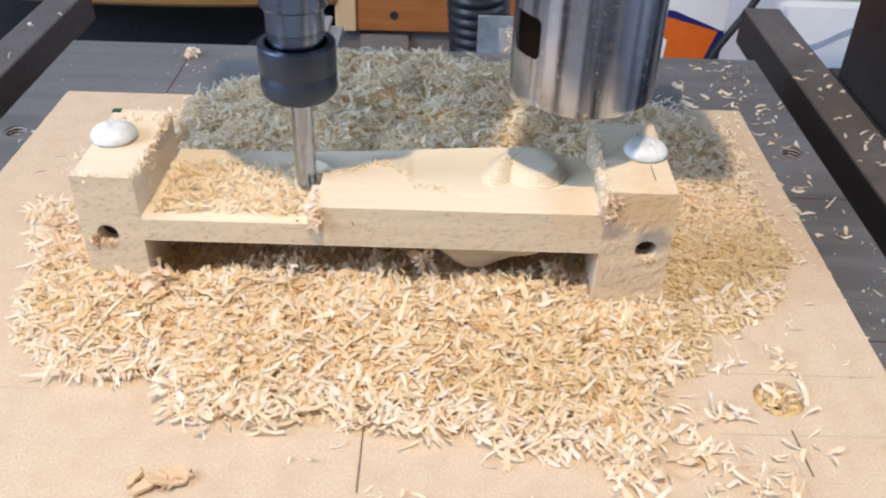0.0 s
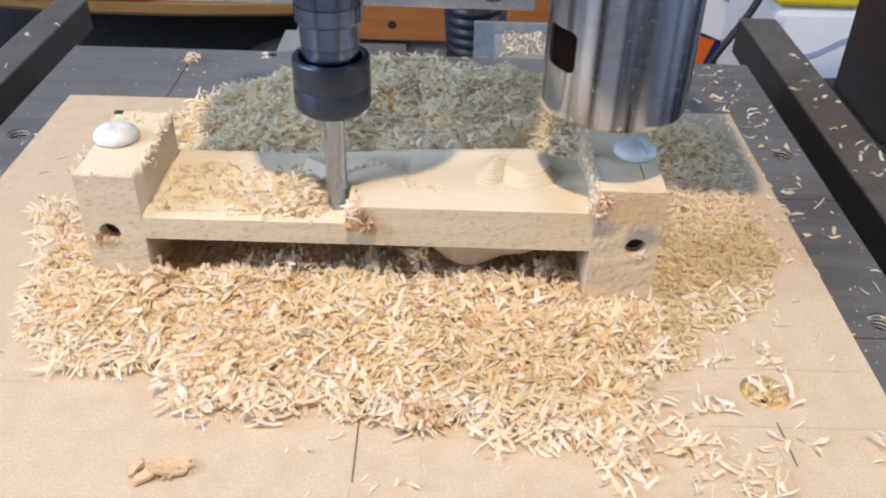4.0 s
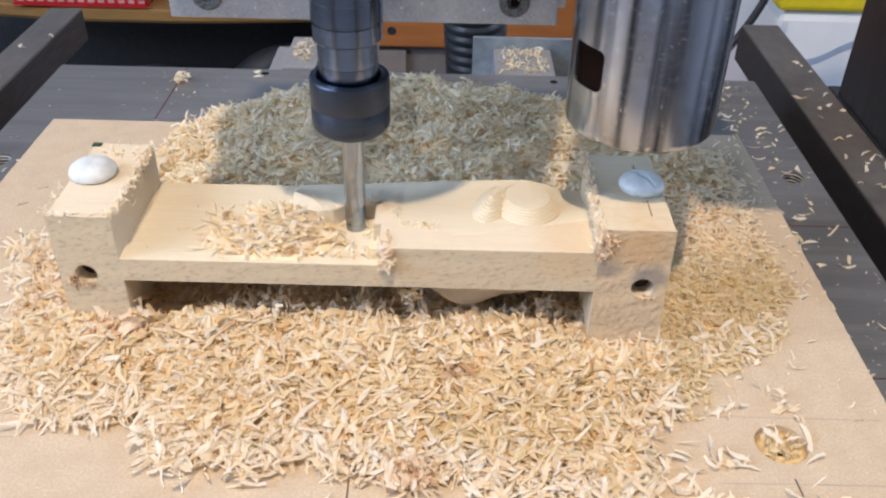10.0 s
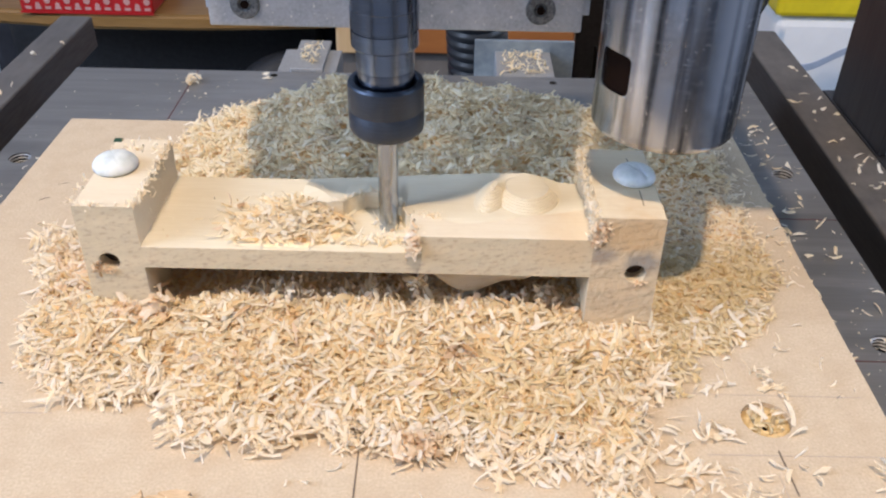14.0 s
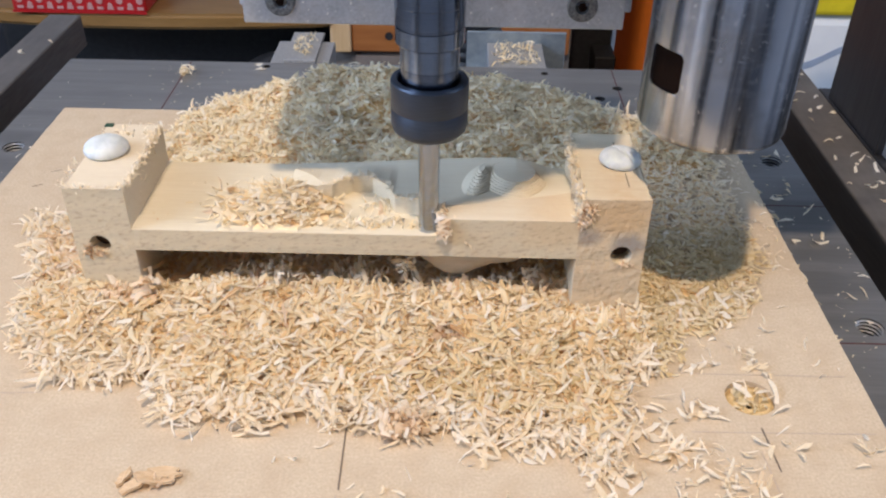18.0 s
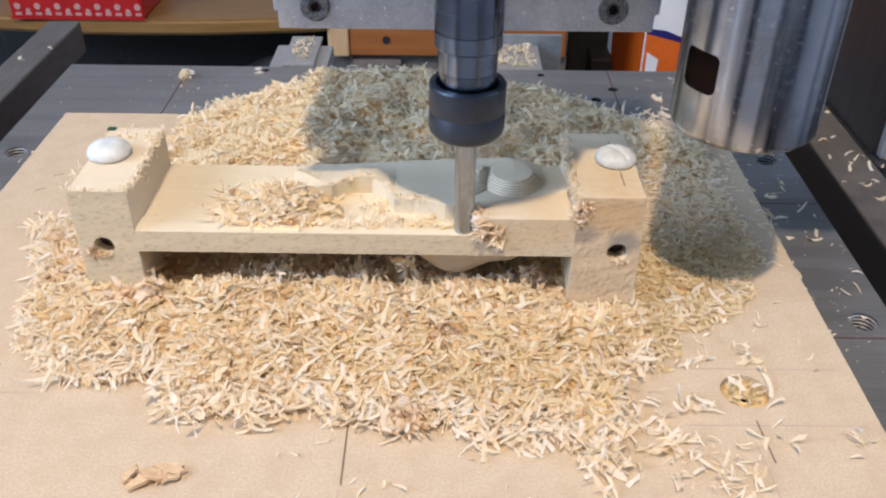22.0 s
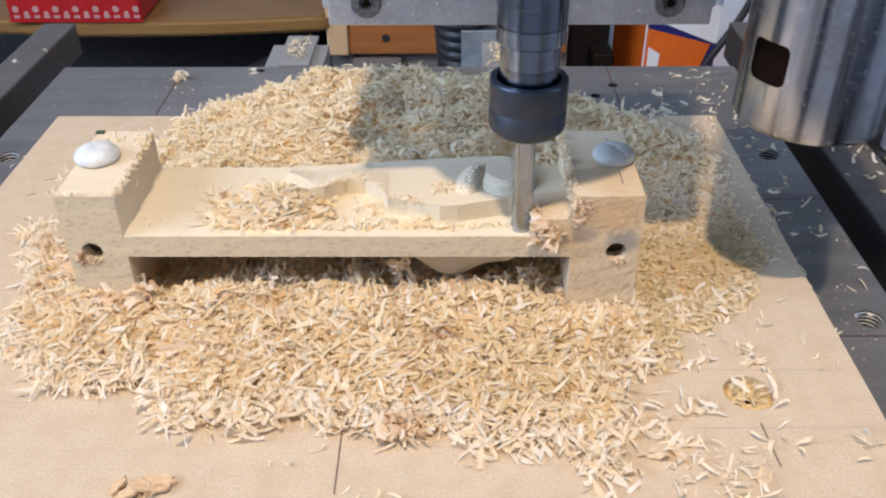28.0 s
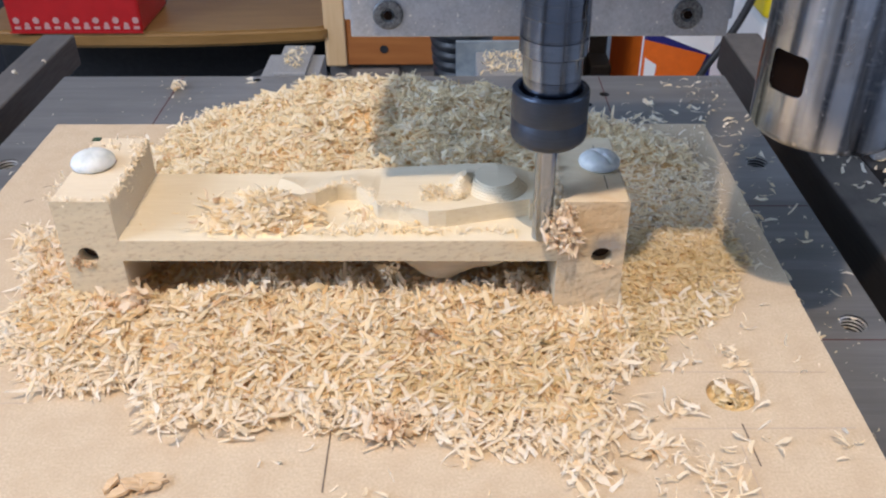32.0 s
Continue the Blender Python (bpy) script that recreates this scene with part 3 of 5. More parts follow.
def bed():
    t = thing("machine_table", "planed grey aluminium machine table with threaded holes", "machine table")
    holes = [(0.2028, 0.4067, 0.0062), (0.2025, 0.2555, 0.0062), (-0.2382, 0.405, 0.0062), (-0.2382, 0.2555, 0.0062), (0.1278, 0.5048, 0.0034), (0.114, 0.488, 0.0034), (-0.113, 0.5304, 0.0026), (0.0806, 0.5277, 0.0026)]
    bm = bmesh.new()
    outer = [bm.verts.new(p) for p in ((-0.2525, 0.03, -0.019), (0.217, 0.03, -0.019), (0.217, 0.537, -0.019), (-0.2525, 0.537, -0.019))]
    low = [bm.verts.new((v.co.x, v.co.y, -0.034)) for v in outer]
    edges = [bm.edges.new((outer[i], outer[(i + 1) % 4])) for i in range(4)]
    for x, y, r in holes:
        ring = [bm.verts.new((x + r * math.cos(math.pi * k / 14), y + r * math.sin(math.pi * k / 14), -0.019)) for k in range(28)]
        edges += [bm.edges.new((ring[k], ring[(k + 1) % 28])) for k in range(28)]
    bmesh.ops.triangle_fill(bm, edges=edges, use_beauty=True, normal=(0, 0, 1))
    for i in range(4):
        j = (i + 1) % 4
        bm.faces.new((outer[i], low[i], low[j], outer[j]))
    bm.faces.new(low)
    bmesh.ops.recalc_face_normals(bm, faces=bm.faces[:])
    part("plate", bm, ALU, t)
    part("carrier", box(-0.235, 0.20, 0.07, 0.53, -0.06, -0.0342), BLACK, t)
    for x, y, r in holes:
        # The black liner puts the shade down the hole into its colour.
        h = part("threaded_hole", lathe([(r * 0.99, -0.0191), (r * 0.99, -0.0330), (r * 0.5, -0.0332), (r * 0.5, -0.0334), (r * 1.05, -0.0334), (r * 1.05, -0.0191)], 28, x, y, True), BLACK, t, "threaded hole lined black for the shade inside")
        for k in range(6 if r > 0.005 else 0):
            z = -0.0197 - 0.0019 * k
            part("thread", lathe([(r * 0.985, z), (r * 0.86, z - 0.0005), (r * 0.985, z - 0.0010)], 28, x, y, True), ALU_DULL, h, "grey thread turn")
    for x0, x1, y0, y1 in [(-0.1676, -0.1668, 0.30, 0.536), (0.1276, 0.1283, 0.455, 0.5010), (0.1276, 0.1283, 0.5086, 0.536), (0.175, 0.2165, 0.3567, 0.3574), (0.175, 0.2165, 0.2437, 0.2444)]:
        part("scribed_line", box(x0, x1, y0, y1, -0.01899, -0.01893), plain("scribe_red", (0.10, 0.02, 0.02), 0.6), t, "dark red scribed line")
    for x, y, w, d, a in [(0.199, 0.518, 0.006, 0.0005, 20), (0.2035, 0.521, 0.0005, 0.008, -12), (0.208, 0.523, 0.006, 0.0005, -8), (0.2105, 0.5265, 0.0005, 0.006, 8), (0.182, 0.491, 0.008, 0.0005, 35), (0.188, 0.492, 0.009, 0.0005, -30)]:
        part("pencil_mark", turn_bm(box(-w / 2, w / 2, -d / 2, d / 2, 0.0, 0.00006), pose(x, y, -0.01899, 0, 0, a)), PENCIL, t, "dark pencil stroke")
    return on_bed(t)


bed()


def rear_blocks():
    a = thing("rear_guide_block", "grey aluminium profile block dusted with shavings behind the table", "guide block", "guide blocks")
    part("base", box(-0.1125, -0.071, 0.5375, 0.580, -0.050, -0.0195, 0.0008), ALU_DULL, a)
    part("ridge", box(-0.103, -0.080, 0.5375, 0.591, -0.0195, -0.0165, 0.0006), ALU_DULL, a)
    on_bed(a)
    b = thing("rear_guide_block", "grey aluminium block with a bright angle plate behind the table", "guide block", "guide blocks")
    part("base", box(0.042, 0.083, 0.5375, 0.585, -0.050, -0.0195, 0.0008), ALU_DULL, b)
    part("angle_plate", box(0.027, 0.101, 0.5855, 0.5885, -0.060, -0.0115, 0.0006), ZINC, b, "bright bent steel angle plate")
    part("side_wing", box(0.027, 0.0405, 0.550, 0.5852, -0.060, -0.040, 0.0006), ZINC, b)
    on_bed(b)


rear_blocks()


def board():
    b = thing("mdf_board", "tan MDF spoilboard with pencil lines lying on the table", "board")
    holes = ((0.1278, 0.1892, 0.0090, 0.0045), (-0.1545, 0.2285, 0.0049, 0.0090))
    bm = bmesh.new()
    outer = [bm.verts.new(p) for p in ((-0.209, 0.085, 0), (0.172, 0.085, 0), (0.172, 0.419, 0), (-0.209, 0.419, 0))]
    low = [bm.verts.new((v.co.x, v.co.y, -0.019)) for v in outer]
    edges = [bm.edges.new((outer[i], outer[(i + 1) % 4])) for i in range(4)]
    for x, y, r, depth in holes:
        ring = [bm.verts.new((x + r * math.cos(math.pi * k / 14), y + r * math.sin(math.pi * k / 14), 0)) for k in range(28)]
        deep = [bm.verts.new((v.co.x, v.co.y, -depth)) for v in ring]
        edges += [bm.edges.new((ring[k], ring[(k + 1) % 28])) for k in range(28)]
        for k in range(28):
            bm.faces.new((ring[k], ring[(k + 1) % 28], deep[(k + 1) % 28], deep[k]))
        bm.faces.new(deep)
    bmesh.ops.triangle_fill(bm, edges=edges, use_beauty=True, normal=(0, 0, 1))
    for i in range(4):
        j = (i + 1) % 4
        bm.faces.new((outer[i], low[i], low[j], outer[j]))
    bm.faces.new(low)
    bmesh.ops.recalc_face_normals(bm, faces=bm.faces[:])
    part("sheet", bm, MDF, b)
    x, y, r, depth = holes[0]
    part("packed_dust", lathe([(r - 0.0001, -0.0040), (r - 0.0001, -0.0024), (r * 0.7, -0.0017), (r * 0.3, -0.0022)], 28, x, y), stained("packed_dust", (0.56, 0.39, 0.18), (0.76, 0.58, 0.32), 500.0, rough=0.9, relief=0.0008), b, "yellow dust packed into the counterbore", True)
    # A dark plug, not a hole: its colour is the hole's shade.
    part("screw_hole", lathe([(0.0010, -0.0030), (0.0010, -0.0014)], 20, x - 0.0008, y - 0.0026), HOLLOW_SHADE, b, "dark plug standing for the shaded screw hole of a counterbore")
    marks = [(-0.0182, 0.1600, 0.0006, 0.036, 0.01), (0.1283, 0.164, 0.0006, 0.020, 0.05), (0.0830, 0.192, 0.0006, 0.016, -0.05), (-0.168, 0.1985, 0.028, 0.0005, 0.0), (-0.19, 0.33, 0.005, 0.0005, 0.6), (-0.186, 0.345, 0.005, 0.0004, 0.4)]
    for x, y, w, d, a in marks:
        part("pencil_mark", turn_bm(box(-w / 2, w / 2, -d / 2, d / 2, 0.0, 0.00008), pose(x, y, 0.00004, 0, 0, math.degrees(a))), PENCIL, b, "dark pencil line")
    for x, y, w, d, a in [(0.117, 0.2016, 0.10, 0.0005, 0.0), (0.135, 0.1718, 0.065, 0.0005, 0.01), (0.1265, 0.128, 0.0005, 0.07, 0.05), (-0.165, 0.183, 0.07, 0.0005, 0.02), (-0.0186, 0.115, 0.0006, 0.05, 0.0)]:
        part("pencil_line", turn_bm(box(-w / 2, w / 2, -d / 2, d / 2, 0.0, 0.00006), pose(x, y, 0.00003, 0, 0, math.degrees(a))), FAINT, b, "faint pencil line")
    return on_bed(b)


board()

# ---- the workpiece ----
FLOOR_Z, TOP_Z, BASE_Z, END_Z = 0.0360, 0.0440, 0.0265, 0.0540
FRONT, BACK = 0.2377, 0.2930
CONTOUR_X = [-0.050, -0.046, -0.038, -0.032, -0.024, -0.016, -0.009, -0.006, 0.003, 0.015, 0.022, 0.038, 0.056, 0.0665]
CONTOUR_Y = [0.270, 0.267, 0.2615, 0.262, 0.2695, 0.2695, 0.262, 0.254, 0.2525, 0.2475, 0.248, 0.2525, 0.257, 0.260]
RIDGE_X = [-0.050, -0.026, -0.003, 0.015, 0.030, 0.044, 0.052, 0.058, 0.0665]
RIDGE_Z = [0.0363, 0.0374, 0.0391, 0.0402, 0.0410, 0.0414, 0.0395, 0.0372, 0.0362]


def contour(x):
    return np.interp(x, CONTOUR_X, CONTOUR_Y)


def end_block(x0, x1, hole_x, parent, material, label):
    """An end of the beam, with a bored hole in its front face."""
    bm = bmesh.new()
    n, r, zc = 20, 0.0042, 0.0287
    ring = [bm.verts.new((hole_x + r * math.cos(2 * math.pi * i / n), FRONT, zc + r * math.sin(2 * math.pi * i / n))) for i in range(n)]
    deep = [bm.verts.new((v.co.x, FRONT + 0.03, v.co.z)) for v in ring]
    outer = []
    for i in range(n):
        c, s = math.cos(2 * math.pi * i / n), math.sin(2 * math.pi * i / n)
        k = min(((x1 - hole_x) if c > 0 else (hole_x - x0)) / max(abs(c), 1e-6), ((END_Z - zc) if s > 0 else zc) / max(abs(s), 1e-6))
        outer.append(bm.verts.new((hole_x + c * k, FRONT, zc + s * k)))
    for i in range(n):
        j = (i + 1) % n
        bm.faces.new((outer[i], outer[j], ring[j], ring[i]))
        bm.faces.new((ring[i], ring[j], deep[j], deep[i]))
    bm.faces.new(deep)
    # corners of the front face that the ring's rays miss
    for cx, cz in ((x0, 0.0), (x1, 0.0), (x1, END_Z), (x0, END_Z)):
        near = sorted(outer, key=lambda v: (v.co.x - cx) ** 2 + (v.co.z - cz) ** 2)
        a = next(v for v in near if abs(v.co.x - cx) < 1e-6)
        b = next(v for v in near if abs(v.co.z - cz) < 1e-6)
        if a is not b:
            bm.faces.new((a, b, bm.verts.new((cx, FRONT, cz))))
    bmesh.ops.recalc_face_normals(bm, faces=bm.faces[:])
    body = box(x0, x1, FRONT + 0.0002, BACK, 0.0, END_Z, 0.0007)
    bmesh.ops.delete(body, geom=[f for f in body.faces if f.normal.y < -0.9], context="FACES")
    block = part("end_block", join_bm(body, bm), material, parent, label)
    # A dark brown disc closes the bore 7.5 mm behind the face.
    part("bore", turn_bm(lathe([(0.0043, 0.0), (0.0043, 0.001)], 20), pose(hole_x, FRONT + 0.0075, zc, 90, 0, 0)), stained("dark_bore", (0.03, 0.017, 0.010), (0.09, 0.05, 0.028), 600.0, rough=0.9), block, "dark brown disc inside the bore")
    return block


def carved_top(x, y):
    """The carved upper face: a slope to the back with a shell of terraces on it."""
    yc = contour(x)
    u = np.clip((y - yc) / (BACK - yc), 0, 1)
    back = np.interp(x, RIDGE_X, RIDGE_Z)
    z = TOP_Z + (back - TOP_Z) * (u * u * (3 - 2 * u))
    z = np.where(x < -0.036, np.minimum(z, 0.0405 + (x + 0.05) * 0.25 + 0 * y), z)
    # a small steep knob with a trailing foot, and beside it a dome with a flat top; both were cut in level steps
    off = x - 0.0262 - 0.30 * (y - 0.268)
    d = np.hypot((x - 0.0290 - 0.22 * (y - 0.270)) / 0.0066, (y - 0.2715) / 0.0150)
    a = np.clip(1.12 - d, 0, 1) * 0.0058
    e = np.hypot((x - 0.0428) / 0.0130, (y - 0.2720) / 0.0170)
    b = np.minimum(np.clip(1.08 - e, 0, 1) * 0.0098, 0.0042)
    step = 0.00066
    top = np.maximum(a, b)
    cut = np.floor(top / step) * step - 0.0003 * np.clip(((top / step) % 1.0 - 0.72) / 0.2, 0, 1) * (top > 0.0004)
    top = top + (cut - top) * np.clip((off + 0.0006) / 0.0016, 0, 1)
    return z + top


def workpiece():
    w = thing("beech_workpiece", "pale beech beam being carved, bridged between two end blocks", "workpiece")
    end_block(-0.1312, -0.1080, -0.1215, w, BEECH, "uncut beech end block with a bored hole")
    end_block(0.0665, 0.0930, 0.0841, w, BEECH_TAN, "tan uncut beech end block with a bored hole")
    for x, y0, y1 in ((0.0856, 0.2475, 0.2585), (0.0846, 0.2775, 0.285)):
        part("pencil_mark", box(x - 0.0002, x + 0.0002, y0, y1, END_Z, END_Z + 0.00006), PENCIL, w, "short pencil line")
    web = part("web", box(-0.1085, 0.067, FRONT + 0.00004, BACK - 0.0002, BASE_Z, FLOOR_Z), BEECH, w, "thinned beech web left by the cutter")
    part("cut_floor", box(-0.1080, 0.0664, FRONT + 0.0004, BACK - 0.0004, FLOOR_Z - 0.0003, FLOOR_Z + 0.00012), BEECH_CUT, w, "freshly cut pale wood surface")
    # the carved relief above the web
    nx, ny = 420, 150
    xs = np.linspace(-0.050, 0.0665, nx)
    bm = bmesh.new()
    rows = []
    for x in xs:
        yc = float(contour(x))
        ys = np.linspace(yc, BACK, ny)
        zs = carved_top(np.full(ny, x), ys)
        wob = 0.00003 * math.sin(x * 2600)
        rows.append([bm.verts.new((x, yc - wob, FLOOR_Z - 0.001))] + [bm.verts.new((x, y, z)) for y, z in zip(ys, np.maximum(zs, FLOOR_Z - 0.0006))])
    for a, b in zip(rows, rows[1:]):
        for j in range(ny):
            bm.faces.new((a[j], b[j], b[j + 1], a[j + 1]))
    bm.faces.new([rows[0][0]] + rows[0][1:] + [bm.verts.new((xs[0], BACK, FLOOR_Z - 0.001))])
    bmesh.ops.recalc_face_normals(bm, faces=bm.faces[:])
    smooth_by_angle(part("carved_relief", bm, BEECH_CUT, w, "half-carved relief with a terraced shell"), 28)
    # the relief on the underside
    xs = np.linspace(-0.006, 0.0545, 80)
    bm = bmesh.new()
    rows = []
    for x in xs:
        yc = max(0.2475, 0.249 + 0.25 * (float(contour(x)) - 0.249))
        low = float(np.interp(x, [-0.006, -0.002, 0.0019, 0.0078, 0.0115, 0.0150, 0.0180, 0.0210, 0.0245, 0.0280, 0.0338, 0.0432, 0.0489, 0.0525, 0.0545], [0.0262, 0.0215, 0.0183, 0.0141, 0.0112, 0.0094, 0.0086, 0.0085, 0.0093, 0.0112, 0.0136, 0.0144, 0.0176, 0.0205, 0.0262]))
        rows.append([bm.verts.new((x, yc + dy, z)) for dy, z in ((0.0, BASE_Z + 0.0004), (-0.0002, low * 0.6 + BASE_Z * 0.4), (0.0004, low + 0.0016), (0.0022, low), (0.012, low - 0.0010), (0.028, low + 0.002), (0.036, BASE_Z + 0.0004))])
    for a, b in zip(rows, rows[1:]):
        for j in range(6):
            bm.faces.new((a[j], a[j + 1], b[j + 1], b[j]))
    bmesh.ops.recalc_face_normals(bm, faces=bm.faces[:])
    smooth_by_angle(part("underside_relief", bm, BEECH_CUT, w, "rounded relief carved on the underside"), 60)
    return on_bed(w)


WORK = workpiece()

# Stock that the cutter takes away: slivers in two rows, each of which sinks as the cutter reaches it.
SLIVERS = []


def tool_at(t):
    ts = [r[0] for r in ROWS]
    return np.interp(t, ts, [r[7] for r in ROWS]), TOOL_Y - np.interp(t, ts, [r[8] for r in ROWS])


def stock():
    ts = np.arange(0, 32.01, 0.05)
    tx, ty = tool_at(ts)
    dx = 0.0015
    x = -0.0445
    rng = np.random.default_rng(5)
    while x < 0.0664:
        x2 = min(x + dx, 0.0666)
        ya, yb = float(contour(x)) + 0.0002, float(contour(x2)) + 0.0002
        split = 0.2535
        for row in (0, 1):
            a0, b0 = (FRONT - 0.00003, FRONT - 0.00003) if row == 0 else (min(split, ya), min(split, yb))
            a1, b1 = (min(split, ya), min(split, yb)) if row == 0 else (ya, yb)
            if a1 - a0 < 0.0004 and b1 - b0 < 0.0004:
                continue
            cx, cy = (x + x2) / 2, (a0 + a1) / 2
            if row == 0:
                hit = tx + 0.0038 > cx
            else:
                hit = (np.hypot(tx - cx, ty - cy) < 0.0062) | (tx - 0.012 > cx)
            when = float(ts[np.argmax(hit)]) if hit.any() else None
            bm = bmesh.new()
            top, low = TOP_Z - 0.00004 * (row + 1) - 0.0001 * rng.random(), FLOOR_Z - 0.0002
            v = [bm.verts.new(p) for p in ((x, a0, low), (x2, b0, low), (x2, b1, low), (x, a1, low), (x, a0, top), (x2, b0, top), (x2, b1, top), (x, a1, top))]
            for f in ((3, 2, 1, 0), (4, 5, 6, 7), (0, 1, 5, 4), (1, 2, 6, 5), (2, 3, 7, 6), (3, 0, 4, 7)):
                bm.faces.new([v[i] for i in f])
            ob = part("stock_sliver", bm, BEECH, WORK)
            if when is not None and when > 0.0:
                SLIVERS.append((ob, when))
            elif when is not None:
                bpy.data.objects.remove(ob)
        x = x2


stock()


def nylon_screw(x, y, slot, r, h):
    """A round cheese head; the slot's depth and how far it is turned."""
    s = thing("nylon_screw", "milky white nylon screw holding the workpiece down", "screw", "hold-down screws", at=(x, y, END_Z))
    bm = bmesh.new()
    n, rings = 80, []
    for q in np.linspace(-0.75, 1.53, 22):
        rad, top = r * math.cos(q) ** (0.85 if q > 0 else 0.45), 0.0016 + (h - 0.0016 if q > 0 else 0.0022) * math.sin(q)
        ring = []
        for k in range(n):
            x_, y_ = rad * math.cos(2 * math.pi * k / n), rad * math.sin(2 * math.pi * k / n)
            across = x_ * 0.85 + y_ * 0.52
            ring.append(bm.verts.new((x_, y_, max(top - slot * math.exp(-((across / 0.0006) ** 4)) * (top > 0.0040), 0.0))))
        rings.append(ring)
    for a, b in zip(rings, rings[1:]):
        for k in range(n):
            bm.faces.new((a[k], a[(k + 1) % n], b[(k + 1) % n], b[k]))
    bm.faces.new(rings[-1])
    bm.faces.new(list(reversed(rings[0])))
    part("head", bm, NYLON, s, smooth=True)
    part("shank", lathe([(0.004, -0.05), (0.004, 0.0005)], 16), NYLON, s)
    return on_bed(s)


nylon_screw(-0.1235, 0.2675, 0.00015, 0.0089, 0.0064)
nylon_screw(0.0848, 0.2675, 0.0010, 0.0085, 0.0060)
on_bed(tagged(part("green_mark", box(-0.1318, -0.1284, 0.2895, 0.2920, END_Z, END_Z + 0.0006), GREEN), "small dark green paper scrap on the end block", "paper scrap"))


# ---- the carriage ----
def carriage():
    c = thing("spindle_carriage", "milling spindle with steel motor housing on an aluminium plate", "milling spindle", at=(TOOL[0][1], TOOL_Y, 0))
    # end mill with four shallow flutes
    bm = bmesh.new()
    n, rings = 24, []
    for i in range(31):
        z = 0.0358 + 0.0245 * i / 30
        rings.append([bm.verts.new((r * math.cos(a), r * math.sin(a), z)) for k in range(n) for a in [2 * math.pi * k / n] for r in [0.0040 - 0.00009 * (0.5 + 0.5 * math.cos(4 * (a - 260 * (z - 0.0358)))) ** 2]])
    for top in (0.0612, 0.0795):
        rings.append([bm.verts.new((0.0040 * math.cos(2 * math.pi * k / n), 0.0040 * math.sin(2 * math.pi * k / n), top)) for k in range(n)])
    for a, b in zip(rings, rings[1:]):
        for k in range(n):
            bm.faces.new((a[k], a[(k + 1) % n], b[(k + 1) % n], b[k]))
    bm.faces.new(list(reversed(rings[0])))
    smooth_by_angle(part("end_mill", bm, STEEL_GROUND, c, "bright steel end mill"), 60)
    nut = [(0.0045, 0.0792), (0.0118, 0.0790), (0.0136, 0.0808), (0.0140, 0.0822), (0.0140, 0.0885), (0.01385, 0.0888), (0.01385, 0.0893), (0.0140, 0.0896), (0.0140, 0.0990), (0.0136, 0.0996), (0.0119, 0.0998), (0.0114, 0.0994), (0.0114, 0.0960), (0.0045, 0.0955)]
    smooth_by_angle(part("collet_nut", lathe(nut, 64, closed=True), BLUED, c, "blackened steel collet nut"), 30)
    neck = [(0.0100, 0.0950), (0.0103, 0.1000), (0.0103, 0.1045), (0.0100, 0.1046)]
    smooth_by_angle(part("holder_neck", lathe(neck, 64), STEEL_DARK, c, "dark steel neck of the collet holder"), 30)
    holder = [(0.0100, 0.1046), (0.0105, 0.1048), (0.0105, 0.1130), (0.0100, 0.1131)]
    smooth_by_angle(part("collet_holder", lathe(holder, 64), STEEL_GROUND, c, "bright steel collet holder"), 30)
    collar = [(0.0100, 0.1131), (0.0117, 0.1131), (0.0121, 0.1136), (0.0121, 0.1192), (0.0100, 0.1193)]
    smooth_by_angle(part("nose_collar", lathe(collar, 64), STEEL_GROUND, c, "bright steel collar of the spindle nose"), 30)
    nose = [(0.0100, 0.1193), (0.0118, 0.1194), (0.0118, 0.1200), (0.0122, 0.1203), (0.0122, 0.1270), (0.0120, 0.1272), (0.0120, 0.1322), (0.0122, 0.1324), (0.0122, 0.1605)]
    smooth_by_angle(part("spindle_nose", lathe(nose, 64), STEEL_DARK, c, "dark polished steel spindle nose"), 30)
    # Housing and headstock stay out of view; added for the shade they cast.
    part("bearing_housing", lathe([(0.041, 0.1595), (0.0425, 0.1610), (0.0425, 0.30)], 64, 0, -0.0005), ALU_CAST, c, "unseen round bearing housing that shades the work")
    part("headstock", box(-0.0700, 0.0670, -0.0120, 0.0545, 0.1605, 0.30, 0.002), ALU_CAST, c, "unseen headstock block that shades the work")
    # motor housing: a tube with a window cut through its wall
    hx, hy, R, th = 0.1045, 0.0090, 0.0270, 0.0016
    bm = bmesh.new()
    n = 96
    zs = [0.0830, 0.0990, 0.1138, 0.30]
    w0, w1 = math.radians(193), math.radians(226)
    angs = sorted([2 * math.pi * k / n for k in range(n) if not (abs(2 * math.pi * k / n - w0) < 0.02 or abs(2 * math.pi * k / n - w1) < 0.02)] + [w0, w1])
    def ring(r, z):
        return [bm.verts.new((hx + r * math.cos(a), hy + r * math.sin(a), z)) for a in angs]
    out, inn = [ring(R, z) for z in zs], [ring(R - th, z) for z in zs]
    m = len(angs)
    i0, i1 = angs.index(w0), angs.index(w1)
    for lay in range(3):
        for k in range(m):
            j = (k + 1) % m
            if lay == 1 and i0 <= k < i1:
                continue
            bm.faces.new((out[lay][k], out[lay][j], out[lay + 1][j], out[lay + 1][k]))
            bm.faces.new((inn[lay][j], inn[lay][k], inn[lay + 1][k], inn[lay + 1][j]))
    for k in range(i0, i1):
        for z in (1, 2):
            bm.faces.new((out[z][k], out[z][k + 1], inn[z][k + 1], inn[z][k]))
    for k in (i0, i1):
        bm.faces.new((out[1][k], out[2][k], inn[2][k], inn[1][k]))
